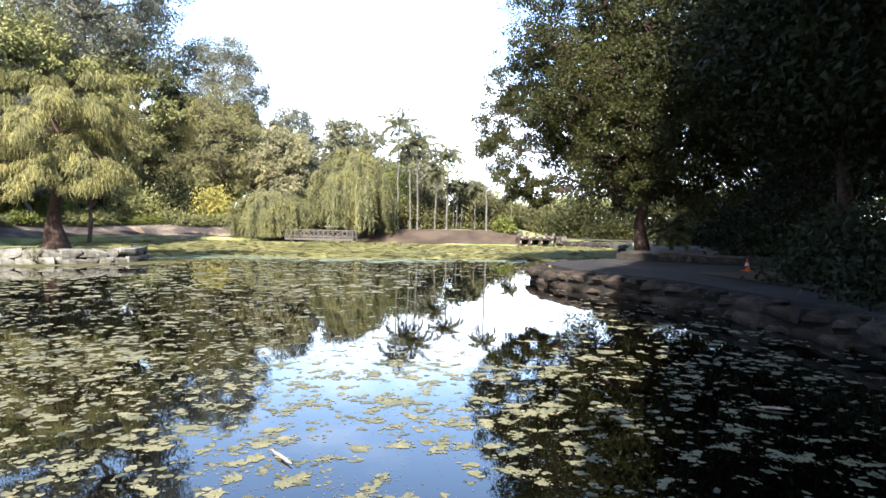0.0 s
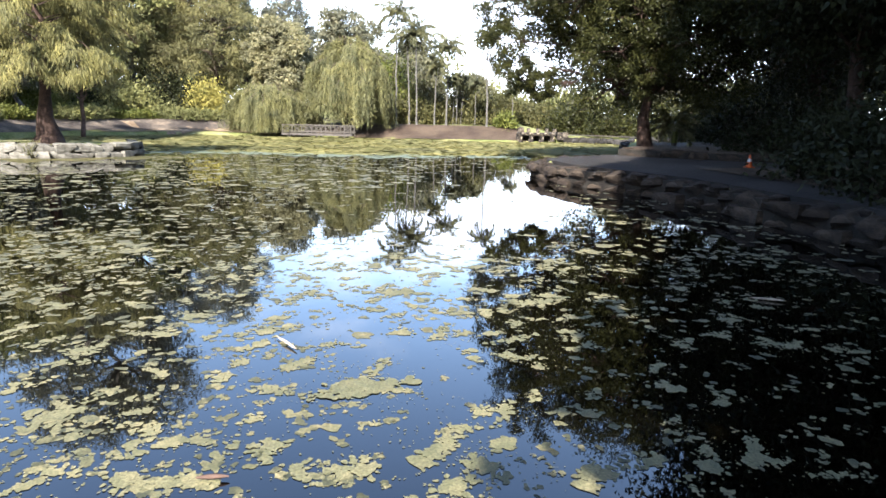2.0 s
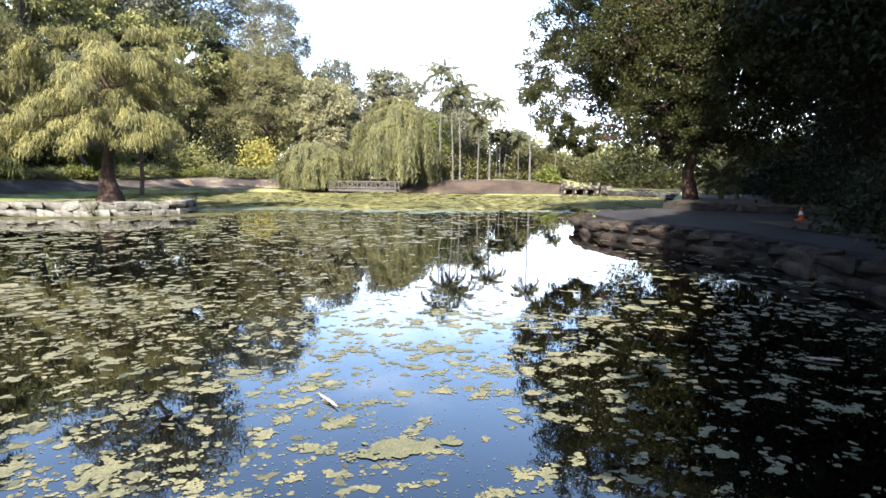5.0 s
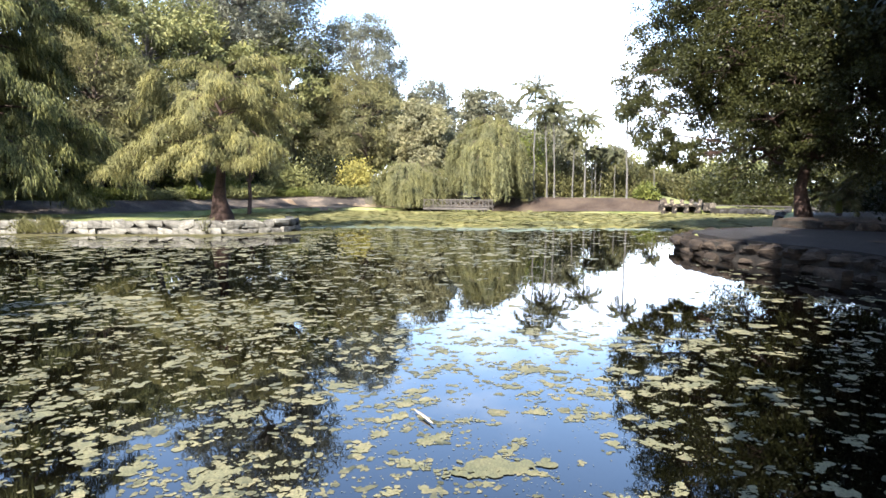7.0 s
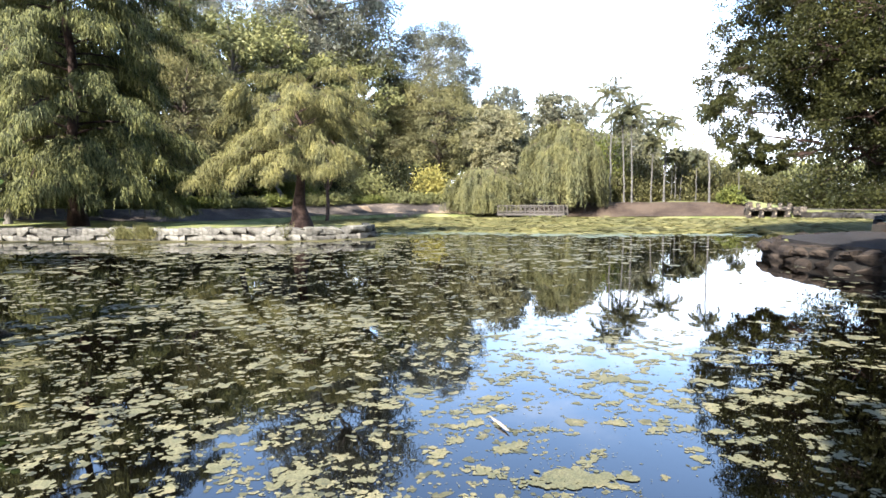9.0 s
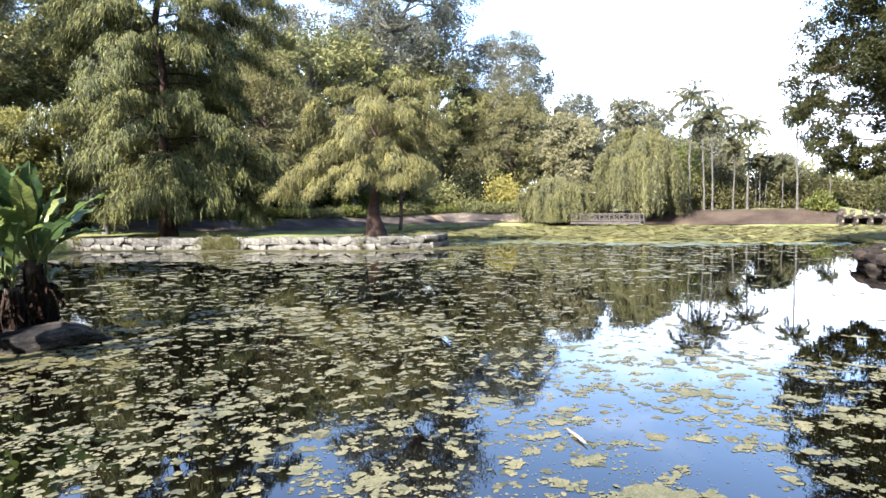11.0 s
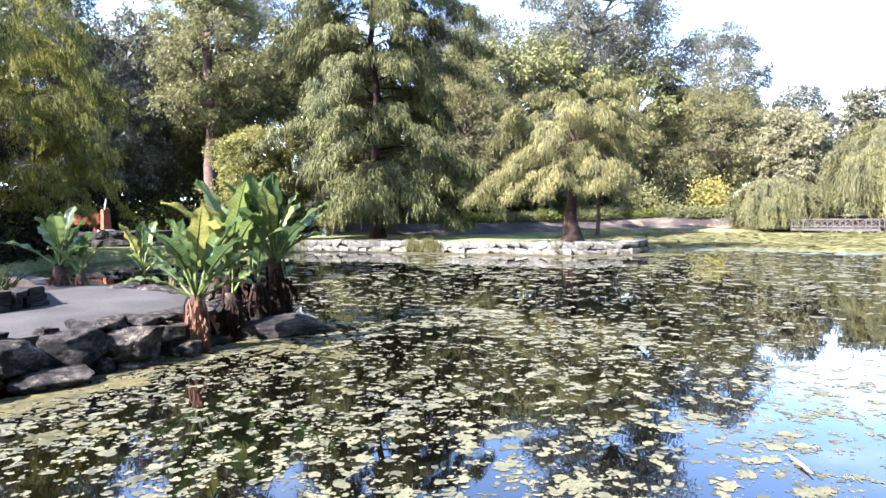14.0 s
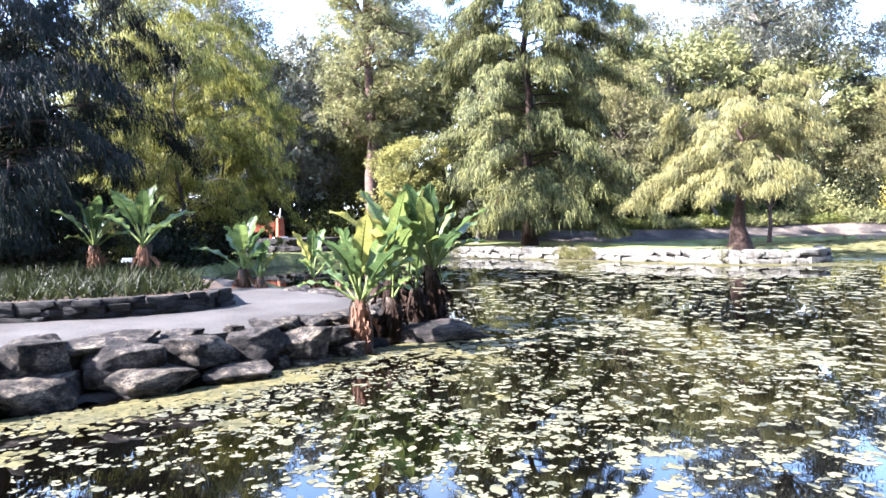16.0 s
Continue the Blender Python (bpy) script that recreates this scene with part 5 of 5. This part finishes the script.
stone_wall("terrace_step", [(-38.6, 9.2), (-36.4, 11.5), (-33.6, 13.3)], 2, 1.15, 0.8, SLATE, "upper step of dark stone blocks", tr, 0.6, z0=0.6)
slab("terrace_top", [(-38.7, 9.1), (-36.45, 11.45), (-33.65, 13.25), (-35.0, 17.0), (-41.5, 16.0), (-42.5, 11.0)], 0.4, 1.1, SLATE, "dark stone paving of the terrace", "terrace")
plinth = thing("plinth", pose(-37.2, 13.9, 1.1), "rust-red plinth carrying a small white ornament", "ornament")
box("base", (0.7, 0.7, 0.12), pose(0, 0, 0.05), WHITE, plinth, 0.02)
bm = bmesh.new()
bmesh.ops.create_cone(bm, cap_ends=True, segments=4, radius1=0.30, radius2=0.24, depth=1.1, matrix=pose(0, 0, 0.66, 0, 0, 45))
part("column", bm, RED_PAINT, plinth, "rust-red tapering column")
o = new("ornament", stone_mesh(tr, "ornament", WHITE, 0.11, 0.09, 0.6, 4, 0.35))
o.parent, o.matrix_basis = plinth, pose(0.03, 0, 1.42, 0, 12, 20)
bench = thing("red_bench", pose(-38.8, 13.0, 1.1, 0, 0, 60), "low red-brown garden seat by the terrace", "bench")
box("seat", (2.2, 0.5, 0.1), pose(0, 0, 0.45), RED_PAINT, bench)
box("backrest", (2.2, 0.08, 0.5), pose(0, 0.25, 0.75), RED_PAINT, bench)
for x in (-0.9, 0.9):
    box("leg", (0.12, 0.45, 0.5), pose(x, 0, 0.2), RED_PAINT, bench)
sign = thing("plant_sign", pose(-19.2, 2.75, 0.78, 0, 0, 70), "small white plaque on a short stake", "sign")
box("stake", (0.04, 0.03, 0.3), pose(0, 0, 0.1), BARK, sign, 0.004)
box("plaque", (0.30, 0.02, 0.18), pose(0, -0.03, 0.27, -55, 0, 0), WHITE, sign, 0.004)

bollard = thing("bollard_light", on(-25.2, 1.9), "short dark bollard light with a pale cap", "bollard")
bm = bmesh.new()
bmesh.ops.create_cone(bm, cap_ends=True, segments=16, radius1=0.06, radius2=0.055, depth=0.75, matrix=pose(0, 0, 0.37))
part("post", bm, SLATE, bollard)
bm = bmesh.new()
bmesh.ops.create_cone(bm, cap_ends=True, segments=16, radius1=0.11, radius2=0.09, depth=0.09, matrix=pose(0, 0, 0.79))
part("cap", bm, WHITE, bollard, "pale round cap")

# traffic cone on the shaded path
cone = thing("traffic_cone", pose(8.9, 18.9, 0.545) @ Matrix.Scale(0.72, 4), "orange traffic cone with a white band", "traffic cone")
ORANGE = rough_material("orange_plastic", [(0.3, (0.5, 0.08, 0.015)), (0.7, (0.6, 0.11, 0.02))], 3, 20, 0.05, 0.005, 0.5)
box("base", (0.34, 0.34, 0.04), pose(0, 0, 0.02), ORANGE, cone)
for nm, z0, z1, r0, r1, mt in (("lower_cone", 0.04, 0.24, 0.13, 0.085, ORANGE), ("band", 0.24, 0.36, 0.085, 0.058, WHITE), ("tip", 0.36, 0.52, 0.058, 0.025, ORANGE)):
    bm = bmesh.new()
    bmesh.ops.create_cone(bm, cap_ends=True, segments=20, radius1=r0, radius2=r1, depth=z1 - z0, matrix=pose(0, 0, (z0 + z1) / 2))
    part(nm, bm, mt, cone, "white reflective band" if nm == "band" else "")

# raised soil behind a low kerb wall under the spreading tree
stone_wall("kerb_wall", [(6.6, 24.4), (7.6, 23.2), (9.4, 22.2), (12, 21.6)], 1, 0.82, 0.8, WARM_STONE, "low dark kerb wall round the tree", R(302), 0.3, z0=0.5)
slab("tree_bed", [(6.7, 24.5), (7.6, 23.3), (9.4, 22.3), (12, 21.7), (20, 22), (22, 34), (13, 34), (9.6, 30.5)], 0.45, 0.78, MULCH, "leaf-strewn soil below the spreading tree", "soil")


# ---- floating leaves ----
MIRROR = np.array([(-3.2, 14.1), (-1.4, 16.4), (2.9, 24), (3.4, 15.5), (1.6, 9.5), (0.7, 7.2), (0.1, 6.4), (-1.6, 6.2), (-2.4, 9.0)])


def pad_cover(x, y):
    """How much of the water the leaves cover, place by place."""
    sd = -shore_distance(x, y)
    m = shore_distance(x, y, MIRROR)
    patch = np.array([noise.noise(Vector((a * 0.9, b * 0.9, 3.3))) for a, b in zip(x, y)])
    fine = np.array([noise.noise(Vector((a * 3.1, b * 3.1, 8.1))) for a, b in zip(x, y)])
    open_lane = smooth_step(-0.5, 0.7, m + patch * 0.8)
    left = smooth_step(0.6, -1.6, x - (y - 4) * 0.02)
    c = 0.20 + 0.22 * left
    c = c + 0.1 * smooth_step(-2.5, -5, x) * smooth_step(9, 4, y)
    c = c * (0.14 + 0.2 * smooth_step(13, 8, y) + (0.86 - 0.2 * smooth_step(13, 8, y)) * open_lane)
    c = c * (1 + 0.55 * left * smooth_step(12, 19, y) - 0.2 * left * smooth_step(8, 4, y))
    near = smooth_step(9, 6, y) * smooth_step(-2.4, -1.2, x) * smooth_step(2.2, 1.0, x)
    c = c * (1 - 0.25 * near)
    c = np.where(y > 25, c * 0.8, c)
    edge = smooth_step(0.9, 0.1, sd) * (x < -7) * 0.8
    return np.where(sd > 0.03, np.clip(c * (1 + patch * 0.7 + fine * 0.9) + edge, 0, 1), 0)


def pad_outlines(x, y, r, rng, k=11, ragged=0.22, z=0.0012, tilt=0.0):
    """Flat leaves with a ragged rim and a notch, one face each."""
    n = len(x)
    a = np.arange(k) * 2 * np.pi / k
    rr = r[:, None] * (1 + rng.normal(0, ragged, (n, k)))
    turn = rng.uniform(0, 6.28, n)[:, None]
    sq = rng.uniform(0.6, 1.0, n)[:, None]
    lx, ly = rr * np.cos(a), rr * np.sin(a) * sq
    vx, vy = x[:, None] + lx * np.cos(turn) - ly * np.sin(turn), y[:, None] + lx * np.sin(turn) + ly * np.cos(turn)
    vz = np.broadcast_to(z + rng.uniform(0, 0.0012, n)[:, None], (n, k)) + tilt * lx * rng.normal(0, 1, n)[:, None]
    return np.stack([vx, vy, vz], -1).reshape(-1, 3), np.arange(n * k).reshape(n, k)


prng = R(600)
n = 66000
cx, cy = prng.uniform(-34, 7, n), prng.uniform(-2, 31, n)
cx, cy = np.concatenate([cx, prng.uniform(-9, 5, 9000), prng.uniform(-9, -3.4, 3200)]), np.concatenate([cy, prng.uniform(1.5, 9.5, 9000), prng.uniform(-2, 4.5, 3200)])
n = len(cx)
dist = np.hypot(cx, cy)
size = np.where(dist < 9, 0.019, np.where(dist < 16, 0.036, 0.06))
keep = prng.uniform(0, 1, n) < pad_cover(cx, cy) * np.clip(0.0009 / size ** 2, 0, 1)
many = prng.integers(1, 7, keep.sum())
cx, cy, size = (np.repeat(q[keep], many) for q in (cx, cy, size))
cx, cy = cx + prng.normal(0, 1.7, len(cx)) * size, cy + prng.normal(0, 1.5, len(cx)) * size
inside = shore_distance(cx, cy) < -0.03
cx, cy, size = cx[inside], cy[inside], size[inside]
cr = size * prng.lognormal(-0.1, 0.46, len(cx))
close = np.hypot(cx, cy) < 7.5
pads = new("floating_leaves", mesh_from("floating_leaves", *pad_outlines(cx[~close], cy[~close], cr[~close], prng, 7, 0.27), MAT))
tagged(pads, "pale yellow-green floating leaves scattered over the pond", "water plants", kind="stuff")
# the leaf mats nearest the viewer, each by itself: small leaves and crumbs grown together
mats = []


def lumps(x, y, rx, ry, rng, k=22):
    """Flat patches with a torn, bayed outline, one face each."""
    n = len(x)
    a = np.linspace(0, 2 * np.pi, k, endpoint=False)
    rr = np.ones((n, k))
    for w in range(2, 11):
        rr += rng.normal(0, 0.26 / w ** 0.75, (n, 1)) * np.cos(w * a + rng.uniform(0, 6.28, (n, 1)))
    rr = np.clip(rr + rng.normal(0, 0.05, (n, k)), 0.25, 2.0)
    turn = rng.uniform(0, 6.28, (n, 1))
    lx, ly = rr * np.cos(a) * rx[:, None], rr * np.sin(a) * ry[:, None]
    vx, vy = x[:, None] + lx * np.cos(turn) - ly * np.sin(turn), y[:, None] + lx * np.sin(turn) + ly * np.cos(turn)
    vz = np.broadcast_to(0.0002 + 0.000008 * np.arange(n)[:, None], (n, k))
    return np.stack([vx, vy, vz], -1).reshape(-1, 3), np.arange(n * k).reshape(n, k)


near_leaves = new("near_floating_leaves", mesh_from("near_floating_leaves", *lumps(cx[close], cy[close], cr[close] * 1.1, cr[close] * prng.uniform(0.6, 1.0, close.sum()), prng, 12), MAT))
near_leaves.location.z = 0.0012
near_leaves.scale.z = 0.02
tagged(near_leaves, "small pale floating leaves and crumbs on the near water", "water plants", kind="stuff")


def leaf_mat(m, reach, size, rng):
    """Many small crumbs and leaves grown together into a torn, holed patch."""
    turn, long = rng.uniform(0, 6.28), rng.uniform(1.0, 2.0)
    arm = np.cumsum(rng.normal(0, reach * 0.55, (6, 2)), 0)
    arm -= arm.mean(0)
    c = arm[rng.integers(0, 6, m)] + rng.normal(0, reach * 0.42, (m, 2))
    c = c * np.array([long, 1.0 / long ** 0.5]) @ np.array([[math.cos(turn), math.sin(turn)], [-math.sin(turn), math.cos(turn)]])
    r = size * rng.lognormal(-0.2, 0.45, m)
    main = lumps(c[:, 0], c[:, 1], r, r * rng.uniform(0.55, 1.0, m), rng, 9)
    n = m // 2
    adrift = rng.normal(0, reach * 2.6, (n, 2))
    crumbs = lumps(adrift[:, 0], adrift[:, 1], rng.uniform(0.003, 0.008, n), rng.uniform(0.002, 0.006, n), rng, 9)
    return mesh_from("leaf_mat", *join([main, crumbs]), MAT_NEAR)


for k in range(22):
    mats.append(leaf_mat(int(prng.integers(16, 60)), 0.052, 0.017, prng))
for k in range(297):
    while True:
        x, y = prng.uniform(-4.8, 3.4), prng.uniform(2.3, 8.4)
        if prng.uniform() < (0.75 if abs(x + 0.3) < 1.8 else 0.45):
            break
    q = prng.uniform(0.75, 1.5)
    child("leaf_mat", mats[k % 22], pads, at=pose(x, y, 0.0026 + 0.000004 * k, 0, 0, prng.uniform(0, 360)) @ Matrix.Diagonal((q, q, 1, 1)))
child("leaf_mat", leaf_mat(300, 0.125, 0.024, prng), pads, at=pose(-0.5, 4.1, 0.005))

# standing lily leaves over the far water
n = 24000
lx, ly = prng.uniform(-24, 14, n), prng.uniform(29.5, 50.6, n)
front = 30.2 + 0.6 * np.sin(lx * 0.5) + 1.0 * np.sin(lx * 0.17 + 1)
keep = (shore_distance(lx, ly) < -0.1) & (ly > front + prng.normal(0, 0.5, n))
lx, ly = lx[keep], ly[keep]
v, f = pad_outlines(lx, ly, 0.19 * prng.lognormal(0, 0.25, len(lx)), prng, 7, 0.1, 0.0, 0.07)
lift = np.repeat(prng.uniform(0.01, 0.09, len(lx)) * smooth_step(0, 4, ly - 30), 7)
v[:, 2] = np.maximum(v[:, 2] + lift, 0.004)
lily = new("lily_leaves", mesh_from("lily_leaves", v, f, PAD_GREEN))
tagged(lily, "crowded green water-lily leaves over the far water", "water plants", kind="stuff")

# flat glossy leaves along the front of the lilies, pale with sky
FLAT = material("flat_lily_leaf", 0.62)
FLAT[3].inputs["Base Color"].default_value = (0.06, 0.075, 0.04, 1)
n = 1900
lx, ly = prng.uniform(-13, 4, n), prng.uniform(25.8, 31.5, n)
keep = (shore_distance(lx, ly) < -0.2) & (np.abs(ly - 29.4 - 0.7 * np.sin(lx * 0.5) - 0.8 * np.sin(lx * 0.17 + 1)) < prng.uniform(0.1, 1.5, n))
v, f = pad_outlines(lx[keep], ly[keep], 0.17 * prng.lognormal(0, 0.3, keep.sum()), prng, 8, 0.1, 0.004, 0.01)
flat = new("flat_lily_leaves", mesh_from("flat_lily_leaves", v, f, FLAT[0]))
tagged(flat, "flat glossy lily leaves fringing the far water", "water plants", kind="stuff")

# duckweed along the walls
n = 60000
ax, ay = prng.uniform(-32, -7, n), prng.uniform(-1, 26, n)
asd = -shore_distance(ax, ay)
wide = np.where(ay > 16, 1.8, 1.25)
keep = (asd > 0.02) & (asd < wide * (0.6 + 0.5 * np.sin(ax * 1.7 + ay) ** 2) * prng.uniform(0.6, 1.1, n)) & (ay < 26)
n = 26000
bx, by = prng.uniform(-13, -6.5, n), prng.uniform(-2, 7.5, n)
bd = -shore_distance(bx, by)
near_rocks = (prng.uniform(0, 1, n) < 0.55) & (bd > 0.0) & (bd < (0.55 + 0.35 * np.sin(by * 1.3) + 0.2 * np.sin(by * 4.1)) * prng.uniform(0.5, 1.15, n))
n = 16000
fx, fy = prng.uniform(-8, -4, n), prng.uniform(-1, 5.5, n)
film = np.array([noise.noise(Vector((a * 1.1, b * 1.1, 5.7))) + 0.5 * noise.noise(Vector((a * 4.0, b * 4.0, 1.7))) for a, b in zip(fx, fy)])
film = (shore_distance(fx, fy) < -0.05) & (film > 0.12 + 0.16 * (fx + 8)) & (prng.uniform(0, 1, n) < 0.5)
ax, ay = np.concatenate([ax[keep], bx[near_rocks], fx[film]]), np.concatenate([ay[keep], by[near_rocks], fy[film]])
weed = new("duckweed", mesh_from("duckweed", *pad_outlines(ax, ay, np.where(ay > 16, 0.13, 0.045), prng, 9, 0.25, 0.003), ALGAE))
tagged(weed, "film of yellow-green duckweed along the walls", "water plants", kind="stuff")

# twigs afloat
for x, y, a, ln, mt, lb in ((-1.2, 4.9, -52, 0.36, BLEACHED, "bleached twig floating among the leaves"), (3.4, 6.5, -20, 0.34, BLEACHED, "pale stick floating in the shade"), (-1.11, 2.95, 6, 0.16, BARK_PINK, "thin reddish twig floating on the water")):
    p = bend((-ln / 2, 0, 0.01), (ln / 2, 0, 0.012), 0.003, prng, 6, 0.006)
    o = new("twig", mesh_from("twig", *tube(p, [0.004, 0.010, 0.013, 0.013, 0.010, 0.004], 6), mt, True))
    o.matrix_basis = pose(x, y, 0.008, 0, 0, a)
    tagged(o, lb, "twig")

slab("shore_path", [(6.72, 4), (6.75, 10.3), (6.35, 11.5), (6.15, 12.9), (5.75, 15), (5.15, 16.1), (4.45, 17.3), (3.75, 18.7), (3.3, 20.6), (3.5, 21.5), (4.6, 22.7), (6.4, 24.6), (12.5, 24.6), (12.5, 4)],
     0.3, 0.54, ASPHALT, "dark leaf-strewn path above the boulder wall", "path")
# bare leaf-strewn soil on the shaded shore
ribbon("soil", [(10.5, -3), (10.9, 5), (10.6, 12), (9.4, 18.5)], 5.0, MULCH, "dark leaf-strewn soil on the shaded shore", "soil", 0.07)

# tufts of grass that hang over the pale wall
for k, (x, y, w) in enumerate([(-21.6, 21.75, 0.9), (-20.6, 21.9, 0.9), (-14.6, 23.3, 0.3), (-27.9, 20.0, 0.5)]):
    g = R(800 + k)
    n = int(700 * w)
    p = np.column_stack([x + g.normal(0, 0.33 * w, n), y + g.normal(0, 0.1, n), g.uniform(0.05, 0.5, n)])
    tuft = new("grass_tuft", mesh_from("grass_tuft", *blades(p, np.column_stack([g.normal(0, 0.3, n), g.normal(-0.25, 0.3, n), g.uniform(0.3, 1, n)]), g.uniform(0.15, 0.4, n), 0.025, g), PAD_GREEN))
    tagged(tuft, "tuft of long grass over the pale stone wall", "grass", "grass tufts on the wall")
